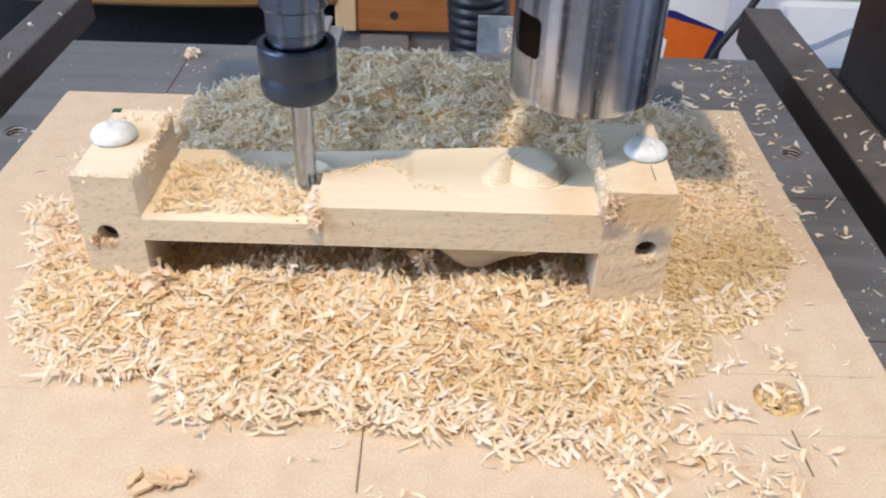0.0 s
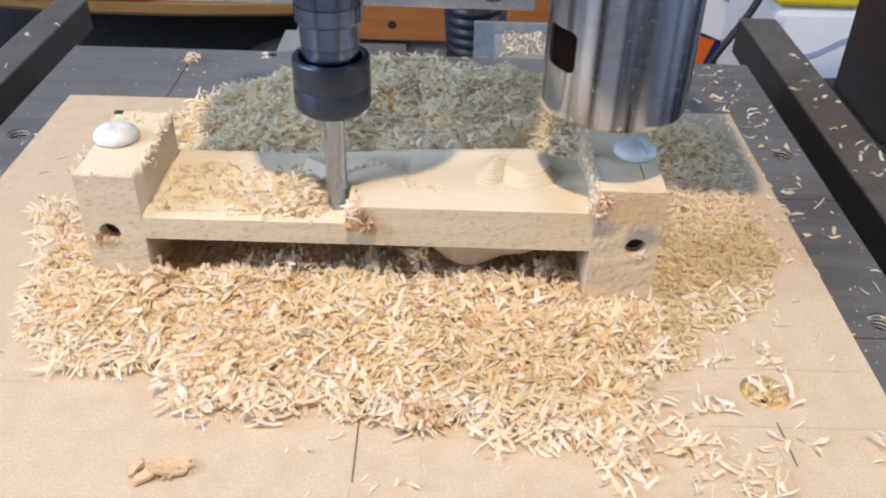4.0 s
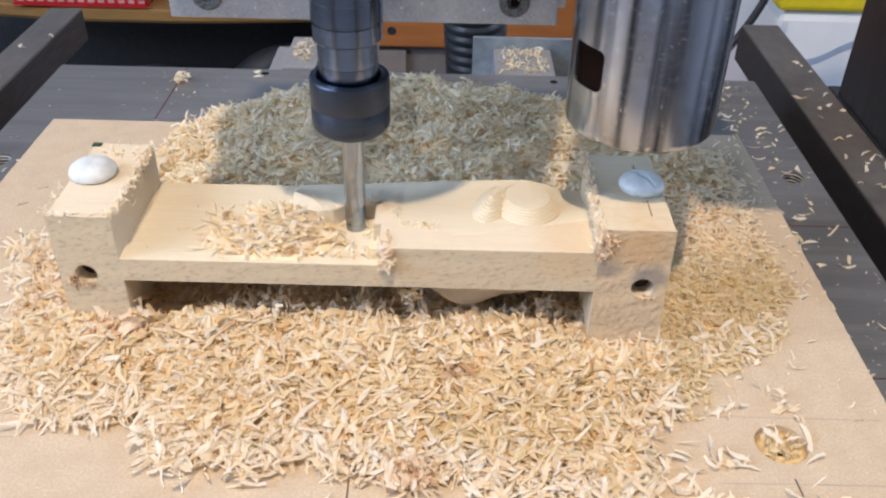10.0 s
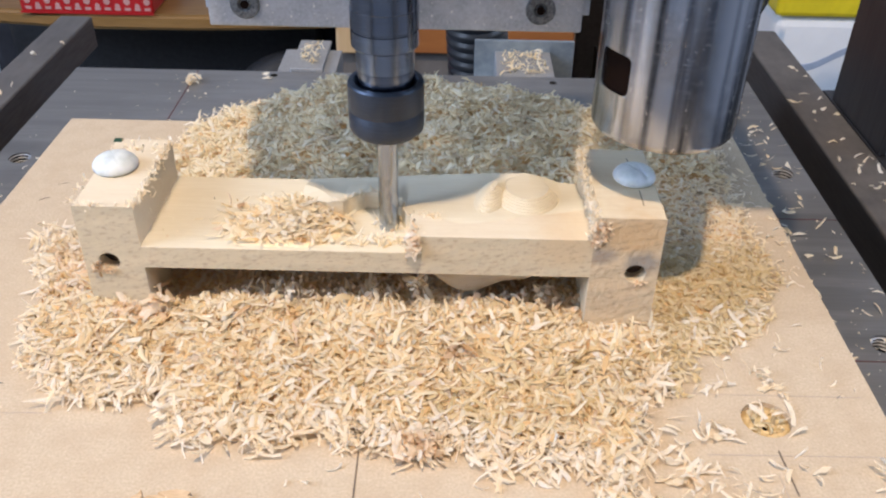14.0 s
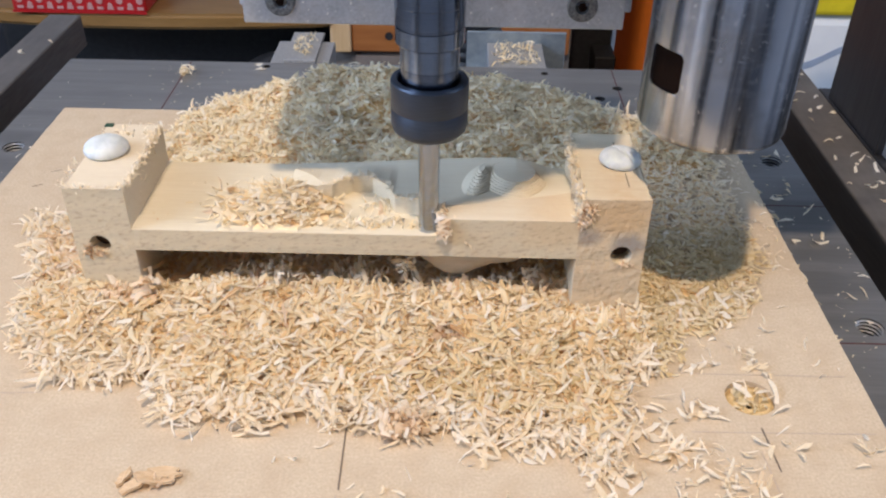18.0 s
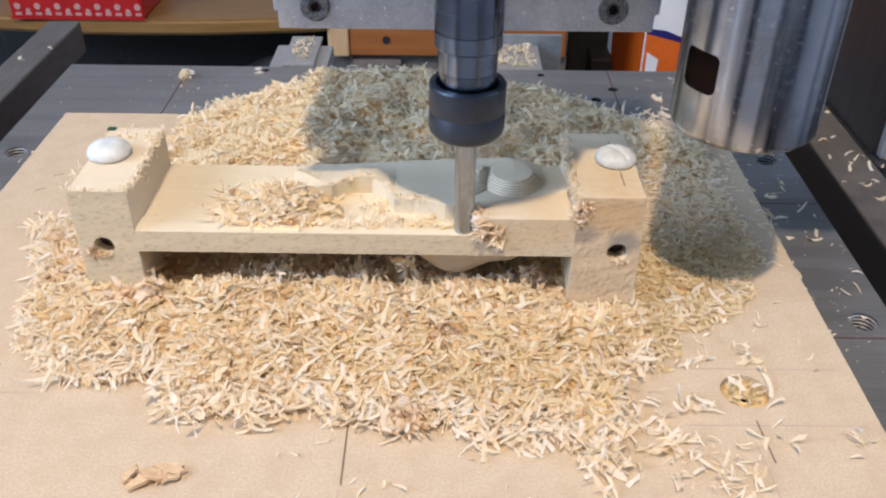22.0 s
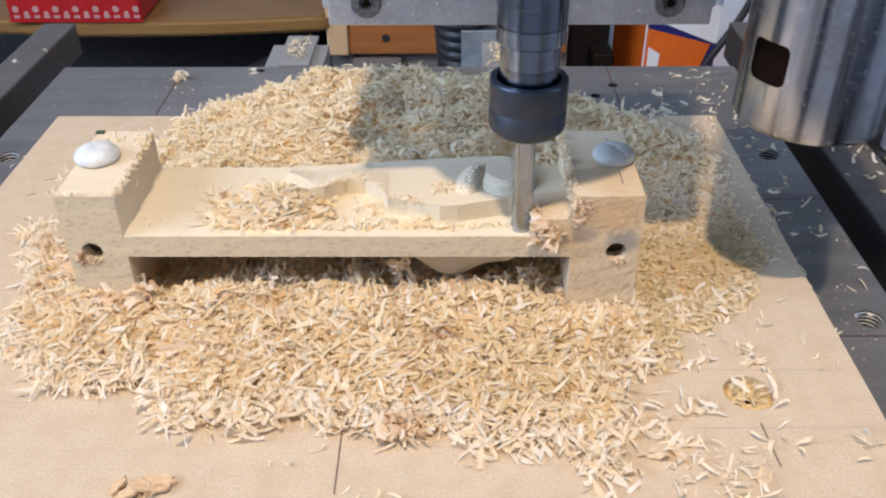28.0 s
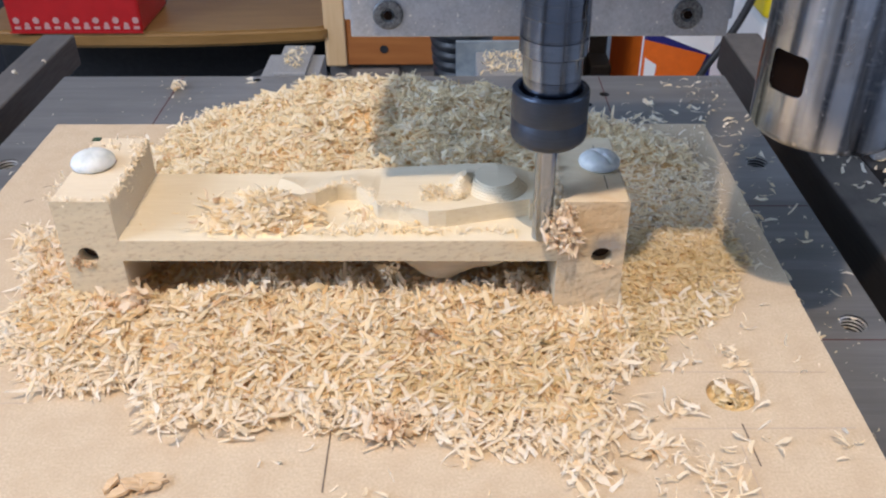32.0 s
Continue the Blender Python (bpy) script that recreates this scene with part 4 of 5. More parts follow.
    # rounded corners of the window
    for w, side in ((w0, 1), (w1, -1)):
        for z, way in ((zs[1], 1), (zs[2], -1)):
            fan = []
            for a in np.linspace(0, math.pi / 2, 6):
                ang, h = w + side * 0.0027 * (1 - math.sin(a)) / R, z + way * 0.0027 * (1 - math.cos(a))
                fan.append(bm.verts.new((hx + (R - 0.0001) * math.cos(ang), hy + (R - 0.0001) * math.sin(ang), h)))
            tip = bm.verts.new((hx + (R - 0.0001) * math.cos(w), hy + (R - 0.0001) * math.sin(w), z))
            for p, q in zip(fan, fan[1:]):
                bm.faces.new((tip, p, q))
    prev, prev_in = out[0], inn[0]
    for a in np.linspace(0.3, math.pi / 2, 5):
        r = ring(R - 0.0034 * (1 - math.cos(a)), 0.0830 - 0.0034 * math.sin(a))
        for k in range(m):
            j = (k + 1) % m
            bm.faces.new((r[k], r[j], prev[j], prev[k]))
        prev = r
    for k in range(m):
        j = (k + 1) % m
        bm.faces.new((prev[k], prev_in[k], prev_in[j], prev[j]))
    bmesh.ops.recalc_face_normals(bm, faces=bm.faces[:])
    h = smooth_by_angle(part("motor_housing", bm, STEEL_TURNED, c, "brushed steel tube with a square window"), 40)
    # Solid dark cylinder behind the window paints the shade inside the tube.
    part("shade_core", lathe([(0.0251, 0.0850), (0.0251, 0.29)], 60, hx, hy), HOLLOW_SHADE, h, "dark core standing for the shaded inside of the motor")
    pl = part("carrier_plate", box(-0.0770, 0.0768, 0.0550, 0.0640, 0.0980, 0.30, 0.0006), ALU_CAST, c, "grey aluminium carrier plate")
    for x in (-0.0615, 0.0595):
        b = part("bolt", turn_bm(lathe([(0.0012, -0.001), (0.0030, 0.0006), (0.0056, 0.0006), (0.0062, 0.0002), (0.0062, -0.003)], 32), pose(x, 0.0546, 0.1075, 90, 0, 0)), SOCKET, pl, "black countersunk socket bolt")
        # Dark hexagon paints the shade of the bolt's socket.
        part("socket", turn_bm(lathe([(0.0019, 0.0), (0.0019, 0.0006)], 6), pose(x, 0.0543, 0.1075, 90, 0, 0)), HOLLOW_SHADE, pl)
    part("rear_plate", box(-0.0805, 0.0810, 0.0645, 0.0720, 0.1020, 0.30, 0.0006), ALU_CAST, c)
    # Invented block above the view, sized for its shadow on the right board.
    part("shade_block", box(0.1345, 0.1730, 0.0050, 0.1200, 0.1600, 0.190, 0.003), BLACK, c, "unseen black block added beside the motor to cast shade")
    return c


CARRIAGE = carriage()


# ---- shavings ----
def pile_height(x, y):
    """The heap's height over the board (over the table behind the board's edge)."""
    front = np.interp(x, [-0.1745, -0.166, -0.158, -0.1565, -0.150, -0.1445, -0.137, -0.132, -0.1264, -0.106, -0.0925, -0.0887, -0.0805, -0.0736, -0.0618, -0.0536, -0.0481, -0.0416, -0.0295, -0.0111, 0.0027, 0.0065, 0.0142, 0.0192, 0.0211, 0.0278, 0.0337, 0.0451, 0.0568, 0.0619, 0.0684, 0.0732, 0.0765, 0.080, 0.0825, 0.1013, 0.1063, 0.1245, 0.1418, 0.146, 0.1607, 0.165],
                      [0.285, 0.262, 0.246, 0.222, 0.206, 0.200, 0.197, 0.186, 0.184, 0.185, 0.1865, 0.175, 0.167, 0.1635, 0.1717, 0.1612, 0.1627, 0.1709, 0.170, 0.164, 0.162, 0.1644, 0.1673, 0.1674, 0.160, 0.156, 0.160, 0.157, 0.1595, 0.1533, 0.1455, 0.1464, 0.160, 0.176, 0.191, 0.199, 0.218, 0.2248, 0.2381, 0.2538, 0.271, 0.34])
    front = front + 0.0026 + 0.0012 * np.sin(x * 611 + 1.0) + 0.0009 * np.sin(x * 1370)
    back = np.interp(x, [-0.176, -0.140, -0.133, -0.111, -0.082, -0.060, -0.033, 0.046, 0.076, 0.092, 0.104, 0.120, 0.151, 0.165], [0.300, 0.300, 0.405, 0.438, 0.468, 0.486, 0.497, 0.497, 0.488, 0.466, 0.436, 0.418, 0.395, 0.300])
    side = np.minimum(np.clip((x + 0.176) / 0.02, 0, 1), np.clip((0.165 - x) / 0.02, 0, 1))
    f = np.clip((y - front) / 0.055, 0, 1)
    b = np.clip((back - y) / 0.075, 0, 1)
    h = 0.0076 * f ** 0.8
    h = h - 0.0075 * np.clip((y - 0.236) / 0.012, 0, 1) * np.clip((0.297 - y) / 0.006, 0, 1)
    h = h * np.clip(1.12 - 3.5 * np.clip(x, 0, 1), 0.72, 1.12)
    rear = np.clip((y - 0.285) / 0.016, 0, 1) * np.clip((0.088 - x) / 0.065, 0.04, 1)
    h = h + 0.012 * rear * np.clip((x + 0.14) / 0.085, 0, 1)
    thin = np.clip((x - 0.092) / 0.012, 0, 1) * np.clip((0.385 - y) / 0.05, 0, 1)
    h = h * (1 - thin) + 0.0003 * thin
    h = h * (1 - 0.85 * np.clip((x - 0.050) / 0.016, 0, 1) * np.clip((y - 0.214) / 0.018, 0, 1) * np.clip((0.262 - y) / 0.01, 0, 1))
    lumps = (1 - thin) * (0.0024 * np.sin(x * 95 + 1.3 * np.sin(y * 70)) * np.sin(y * 110 + x * 30) + 0.0011 * np.sin(x * 260 + 2.0 * np.sin(y * 190)) * np.sin(y * 290 + 1.7 * np.sin(x * 150)))
    behind = np.clip((y - 0.30) / 0.02, 0, 1) * np.clip((0.10 - x) / 0.03, 0, 1)
    lumps = lumps + behind * (0.0030 * np.sin(x * 120 + 2.0 * np.sin(y * 60) + 0.6) * np.sin(y * 88 + 1.4 * np.sin(x * 70)) - 0.0050 * np.exp(-((x + 0.022) / 0.016) ** 2 - ((y - 0.362) / 0.016) ** 2) + 0.0045 * np.exp(-((x + 0.052) / 0.016) ** 2 - ((y - 0.345) / 0.018) ** 2))
    h = np.maximum(h + lumps * f, 0.0006) * side * np.minimum(b * 1.6, 1) ** 0.7
    inside = (y > front) & (y < back) & (x > -0.176) & (x < 0.156)
    return np.where(inside, np.maximum(h, 0.0), -0.001), inside, np.minimum(f, b * 1.4)


def heap(name, y0, y1, count, seed, label):
    rng = np.random.default_rng(seed)
    x, y = rng.uniform(-0.178, 0.168, count * 3), rng.uniform(y0, y1, count * 3)
    h, inside, edge = pile_height(x, y)
    keep = inside & (rng.random(len(x)) < np.clip(edge * 3.0 + 0.42, 0, 1)) & ~((x < -0.109) & (x > -0.130) & (y > 0.24) & (y < 0.29)) & ~((x > 0.068) & (x < 0.092) & (y > 0.24) & (y < 0.29))
    x, y, h = x[keep][:count], y[keep][:count], h[keep][:count]
    slope = np.clip((y - 0.416) / 0.05, 0, 1)
    z = h * (1 - slope) + slope * (h - 0.019 * np.clip(slope * 1.2, 0, 1)) + 0.0012 + rng.exponential(0.0008, len(x))
    rim = edge[keep][:count] < 0.25
    x, y = x + rng.normal(0, 0.0022, len(x)) * rim, y + rng.normal(0, 0.0022, len(x)) * rim
    flat = (x > 0.096) & (y < 0.36)
    z = np.where(flat, h + 0.0004 + 0.0009 * rng.random(len(x)), z)
    sparse = rng.random(len(x)) < np.where(y < 0.29, 0.85, 0.9)
    low = (rng.random(len(x)) < 0.42) & ~rim
    z = np.where(low & ~flat, z - 0.0004, z)
    p = np.stack([x, y, z], -1)
    size = (0.0050, 0.0112) if y0 < 0.2 else (0.0044, 0.0092)
    patch = 0.95 * np.exp(-((x - 0.017) / 0.017) ** 2 - ((y - 0.178) / 0.013) ** 2) + 0.65 * np.exp(-((x - 0.045) / 0.034) ** 2 - ((y - 0.198) / 0.020) ** 2)
    tan = (rng.random(len(x)) < patch) & ~flat & ~low & ~rim
    if tan.any():
        flatter = shavings("tan_" + name, p[tan], rng, tilt=0.2, material=CHIP_TAN)
        on_bed(tagged(flatter, "yellowish flattened shavings in the heap", "wood shavings", kind="stuff"))
    # Coarser curls in the undercut; their peach paints warm light bounced off the heap.
    shade = (y > 0.2420) & (y < 0.300) & (rng.random(len(x)) < 0.7) & ~flat & ~low & ~rim & ~tan
    if shade.any():
        coarse = shavings("coarse_" + name, p[shade], rng, tilt=0.6, width=(0.0014, 0.0036), curl=(0.4, 2.4), material=CHIP_PEACH)
        on_bed(tagged(coarse, "coarse curls under the workpiece, peach for the warm bounce", "wood shavings", kind="stuff"))
    ob = shavings(name, p[~flat & ~low & ~rim & ~tan & ~shade], rng, length=size, material=CHIP if y0 < 0.2 else CHIP_REAR)
    fresh = shavings("fresh_" + name, p[~flat & rim], rng, material=CHIP_FRESH, tilt=0.4)
    on_bed(tagged(fresh, "whitish fresh shavings along the rim of the heap", "wood shavings", kind="stuff"))
    under = shavings("lower_" + name, p[~flat & low], rng, tilt=0.3, length=size, material=CHIP_WARM if y0 < 0.2 else CHIP_REAR)
    on_bed(tagged(under, "lower layer of beech shavings, warmed like light between chips", "wood shavings", kind="stuff"))
    pressed = shavings("pressed_" + name, p[flat & sparse], rng, tilt=0.16, curl=(0.0, 1.0), length=(0.0034, 0.0078), width=(0.0009, 0.0021), material=CHIP_TAN if y0 < 0.2 else CHIP)
    on_bed(tagged(pressed, "thin layer of flattened shavings on the board", "wood shavings", kind="stuff"))
    return on_bed(tagged(ob, label, "wood shavings", kind="stuff"))


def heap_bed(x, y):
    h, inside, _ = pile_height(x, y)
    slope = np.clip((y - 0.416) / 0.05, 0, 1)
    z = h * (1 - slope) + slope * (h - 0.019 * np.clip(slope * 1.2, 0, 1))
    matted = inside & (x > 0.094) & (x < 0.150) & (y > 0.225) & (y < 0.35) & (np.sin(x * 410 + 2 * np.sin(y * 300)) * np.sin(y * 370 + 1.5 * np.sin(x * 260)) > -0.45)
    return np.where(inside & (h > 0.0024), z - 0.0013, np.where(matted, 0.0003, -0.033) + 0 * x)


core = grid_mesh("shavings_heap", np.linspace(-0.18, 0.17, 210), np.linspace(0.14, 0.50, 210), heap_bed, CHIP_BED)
on_bed(tagged(core, "packed core of the shavings heap, orange like light between chips", "wood shavings", kind="stuff"))
heap("front_shavings", 0.142, 0.300, 25000, 11, "heap of pale curled beech shavings on the board")
heap("rear_shavings", 0.285, 0.500, 22000, 12, "heap of pale curled beech shavings behind the workpiece")


def scatter(name, boxes, seed, label, riding=True, material=None, length=(0.004, 0.0085), tilt=0.35, width=(0.0006, 0.0017), curl=(0.5, 2.6)):
    """Loose shavings: each box is x0, x1, y0, y1, z0, z1 and how many."""
    rng = np.random.default_rng(seed)
    pts = np.concatenate([np.stack([rng.uniform(b[0], b[1], b[6]), rng.uniform(b[2], b[3], b[6]), rng.uniform(b[4], b[5], b[6])], -1) for b in boxes])
    ob = tagged(shavings(name, pts, rng, length=length, tilt=tilt, width=width, curl=curl, material=material), label, "wood shavings", kind="stuff")
    return on_bed(ob) if riding else ob


def blob(centre, size, count, rng):
    d = rng.normal(0, 1, (count, 3))
    d /= np.linalg.norm(d, axis=1, keepdims=True)
    return np.array(centre) + d * (rng.random((count, 1)) ** 0.4) * np.array(size)


TZ = -0.0178
scatter("table_shavings", [(0.176, 0.214, 0.24, 0.53, TZ, TZ + 0.0008, 66), (0.138, 0.20, 0.44, 0.525, TZ, TZ + 0.001, 36), (0.085, 0.160, 0.445, 0.470, TZ, TZ + 0.002, 64), (-0.170, -0.161, 0.511, 0.522, TZ, TZ + 0.003, 34), (-0.125, -0.112, 0.520, 0.532, TZ, TZ + 0.001, 4), (0.170, 0.177, 0.215, 0.36, TZ, -0.004, 60), (-0.24, -0.21, 0.3, 0.5, TZ, TZ, 5)], 21, "loose shavings strewn over the metal table", tilt=0.2, curl=(0.0, 1.6), length=(0.003, 0.0080), width=(0.0015, 0.0036), material=CHIP_FRESH)
scatter("table_crumbs", [(0.174, 0.215, 0.10, 0.53, TZ - 0.0006, TZ - 0.0004, 170), (-0.25, -0.20, 0.10, 0.53, TZ - 0.0006, TZ - 0.0004, 60), (-0.20, -0.12, 0.45, 0.535, TZ - 0.0006, TZ - 0.0004, 40)], 29, "crumbs of wood dust on the metal table", tilt=0.15, curl=(0.0, 0.6), length=(0.0007, 0.0022), width=(0.0005, 0.0012), material=CHIP_FRESH)
scatter("board_shavings", [(0.085, 0.145, 0.165, 0.25, 0.0008, 0.002, 30), (-0.19, -0.14, 0.15, 0.22, 0.0008, 0.0014, 14), (-0.05, 0.06, 0.135, 0.165, 0.0008, 0.0015, 14), (0.09, 0.125, 0.14, 0.165, 0.0008, 0.003, 40), (0.14, 0.168, 0.15, 0.25, 0.0008, 0.0012, 8), (0.10, 0.154, 0.25, 0.38, 0.0006, 0.0012, 90), (0.132, 0.170, 0.27, 0.415, 0.0006, 0.0014, 150), (0.146, 0.160, 0.30, 0.40, 0.0006, 0.0020, 90)], 22, "loose shavings strewn over the board", material=CHIP_FRESH)
scatter("bore_shavings", [(0.1215, 0.1340, 0.1830, 0.1950, -0.0016, 0.0006, 34)], 36, "yellow shavings lying in the counterbore of the board", length=(0.0030, 0.0070), width=(0.0011, 0.0026), material=CHIP_TAN)
scatter("rail_shavings", [(0.254, 0.282, 0.30, 0.60, -0.0352, -0.0348, 34), (0.284, 0.33, 0.33, 0.452, -0.0352, -0.0348, 40), (-0.322, -0.299, 0.4, 0.66, -0.0352, -0.0350, 5)], 23, "loose shavings lying on the machine rails", riding=False, length=(0.004, 0.010), width=(0.0020, 0.0046), material=CHIP_FRESH)
scatter("rear_block_shavings", [(-0.099, -0.084, 0.545, 0.586, -0.0158, -0.0138, 60), (0.050, 0.076, 0.542, 0.582, -0.0188, -0.0160, 90), (0.046, 0.081, 0.540, 0.583, -0.0188, -0.0175, 40)], 24, "shavings caught on the rear guide blocks", length=(0.0035, 0.008), width=(0.001, 0.0024))
scatter("torn_fibres", [(0.0644, 0.0680, 0.238, 0.293, 0.0500, 0.0556, 260), (0.0640, 0.0700, 0.2365, 0.2400, 0.0420, 0.0500, 46), (0.0656, 0.067, 0.24, 0.29, 0.045, 0.052, 50), (-0.1092, -0.1066, 0.240, 0.293, 0.0530, 0.0552, 120), (-0.1340, -0.1310, 0.2385, 0.262, 0.0535, 0.0548, 14), (-0.1320, -0.1080, 0.2372, 0.2400, 0.0535, 0.0550, 22), (-0.1260, -0.1100, 0.278, 0.293, 0.0542, 0.0550, 26), (-0.1325, -0.1300, 0.250, 0.285, 0.050, 0.0545, 16), (-0.1085, -0.1045, 0.2366, 0.239, 0.004, 0.010, 8), (-0.1079, -0.1073, 0.250, 0.280, 0.043, 0.0515, 7)], 25, "torn wood fibres along the end block edges", length=(0.0018, 0.0050), width=(0.0006, 0.0017), tilt=0.9, material=CHIP_FRESH)


def tufts():
    """Small tufts of fresh shavings in front of the heap, on the board."""
    rng = np.random.default_rng(27)
    spots = [(0.1006, 0.1605, 9), (0.108, 0.1471, 9), (0.118, 0.1463, 5), (0.1256, 0.1704, 2), (0.131, 0.1619, 2), (0.1394, 0.1637, 2), (0.1578, 0.1688, 2), (0.1598, 0.1585, 4), (0.1324, 0.2109, 6), (0.135, 0.2045, 5), (0.1067, 0.1838, 5), (0.1085, 0.1781, 6), (0.0981, 0.1821, 3), (0.0869, 0.1652, 9), (0.0943, 0.1628, 9), (0.0885, 0.1576, 5), (0.0843, 0.1732, 7), (0.0909, 0.1762, 4), (0.1379, 0.1922, 3), (0.1270, 0.1925, 4), (0.1305, 0.1875, 4), (0.0729, 0.1497, 14), (0.0679, 0.1544, 12), (0.0679, 0.1471, 12), (0.0638, 0.1518, 10), (0.1099, 0.2036, 3), (0.1128, 0.2021, 3),
             (0.0633, 0.1645, 8), (0.0537, 0.1668, 6), (0.0434, 0.1587, 6), (0.0279, 0.1577, 6), (0.1412, 0.2529, 12), (0.1343, 0.2448, 14), (0.1251, 0.2464, 10), (0.1263, 0.2314, 8), (0.1167, 0.2403, 10), (0.11, 0.2308, 8), (0.114, 0.138, 6)]
    pts = np.concatenate([np.array([x, y, 0.0012]) + rng.normal(0, 1, (n, 3)) * np.array([0.0032, 0.0030, 0.0004]) for x, y, n in spots])
    pts[:, 2] = np.maximum(pts[:, 2], 0.0009) + rng.random(len(pts)) * 0.0012
    ob = shavings("fresh_tufts", pts, rng, material=CHIP_FRESH, tilt=0.4, length=(0.0050, 0.0100), width=(0.0013, 0.0029), curl=(0.2, 1.8))
    return on_bed(tagged(ob, "small tufts of whitish shavings lying on the board", "wood shavings", kind="stuff"))


tufts()


def caught_curls():
    """Tangled curls standing on the heap in the undercut, one tuft hanging from the web, and large ones at the foot of the end block."""
    rng = np.random.default_rng(61)
    spots = [(-0.0311, 0.247, 0.0080, 16), (-0.0198, 0.247, 0.0090, 18), (-0.0120, 0.246, 0.0075, 12), (0.0040, 0.245, 0.0080, 20), (0.0140, 0.246, 0.0060, 10), (0.0267, 0.245, 0.0062, 14), (0.0369, 0.246, 0.0076, 14), (0.0491, 0.246, 0.0090, 16), (0.0440, 0.250, 0.0060, 8), (-0.0580, 0.246, 0.0108, 12), (-0.0511, 0.247, 0.0120, 14), (-0.0430, 0.246, 0.0100, 10), (-0.0680, 0.245, 0.0090, 8), (-0.0027, 0.243, 0.0176, 10), (-0.0020, 0.243, 0.0205, 8)]
    pts = np.concatenate([np.array([x, y, z]) + rng.normal(0, 1, (n, 3)) * np.array([0.0028, 0.0030, 0.0018]) for x, y, z, n in spots])
    ob = shavings("caught_curls", pts, rng, material=CHIP_FRESH, tilt=0.95, length=(0.0040, 0.0090), width=(0.0012, 0.0032), curl=(0.8, 2.8))
    on_bed(tagged(ob, "tangled pale curls standing in the undercut of the workpiece", "wood shavings", kind="stuff"))
    foot = [(-0.1120, 0.2310, 0.0060, 16), (-0.1060, 0.2320, 0.0075, 14), (-0.1190, 0.2300, 0.0050, 16), (-0.1270, 0.2310, 0.0060, 14), (-0.1040, 0.2400, 0.0100, 10)]
    pts = np.concatenate([np.array([x, y, z]) + rng.normal(0, 1, (n, 3)) * np.array([0.0038, 0.0026, 0.0022]) for x, y, z, n in foot])
    ob = shavings("foot_curls", pts, rng, material=CHIP_PEACH, tilt=0.6, length=(0.0060, 0.0120), width=(0.0018, 0.0040), curl=(0.4, 1.8))
    on_bed(tagged(ob, "large peach coloured curls at the foot of the end block", "wood shavings", kind="stuff"))


caught_curls()


def torn_corner():
    """Peach-coloured fibres torn out at the edge of the uncut block, and white ones round its hole."""
    rng = np.random.default_rng(28)
    pts = np.concatenate([blob((0.0690, 0.2374, 0.0485), (0.0042, 0.0005, 0.0050), 150, rng), blob((0.0672, 0.2373, 0.0440), (0.0022, 0.0005, 0.0034), 50, rng), blob((0.0862, 0.2375, 0.0246), (0.0034, 0.0002, 0.0012), 26, rng), blob((-0.1235, 0.2372, 0.0248), (0.0040, 0.0005, 0.0016), 36, rng)])
    curls = shavings("peach_curls", np.concatenate([blob((-0.112, 0.2300, 0.0075), (0.013, 0.0050, 0.0050), 120, rng), blob((-0.1035, 0.2330, 0.0110), (0.0030, 0.0030, 0.0060), 26, rng)]), rng, length=(0.006, 0.011), width=(0.0022, 0.0046), tilt=0.6, curl=(0.8, 2.6), material=CHIP_PEACH)
    on_bed(tagged(curls, "large peach coloured curls heaped against the end block", "wood shavings", kind="stuff"))
    ob = shavings("torn_corner", pts, rng, length=(0.0012, 0.0038), width=(0.0005, 0.0014), tilt=0.9, material=CHIP_PEACH)
    return on_bed(tagged(ob, "peach coloured torn fibres on the corner of the block", "torn fibres", kind="stuff"))


torn_corner()


def broken_flake(rng, size):
    """A splintered scrap of wood: a jagged, slightly bent plate with split ends."""
    n = 18
    bm = bmesh.new()
    ring = []
    for k in range(n):
        a = 2 * math.pi * k / n
        r = size * (rng.uniform(0.55, 1.1) if k % 2 else rng.uniform(0.75, 1.0))
        x, y = 1.35 * r * math.cos(a), 0.62 * r * math.sin(a)
        ring.append((x, y, 14.0 * y * y + 4.0 * x * x + rng.uniform(-0.0003, 0.0003)))
    up, low = [bm.verts.new((x, y, z + 0.0006)) for x, y, z in ring], [bm.verts.new((x, y, z - 0.0006)) for x, y, z in ring]
    top, bottom = bm.verts.new((0, 0, 0.0004)), bm.verts.new((0, 0, -0.0010))
    for k in range(n):
        j = (k + 1) % n
        bm.faces.new((up[k], up[j], top))
        bm.faces.new((low[j], low[k], bottom))
        bm.faces.new((up[j], up[k], low[k], low[j]))
    return bm


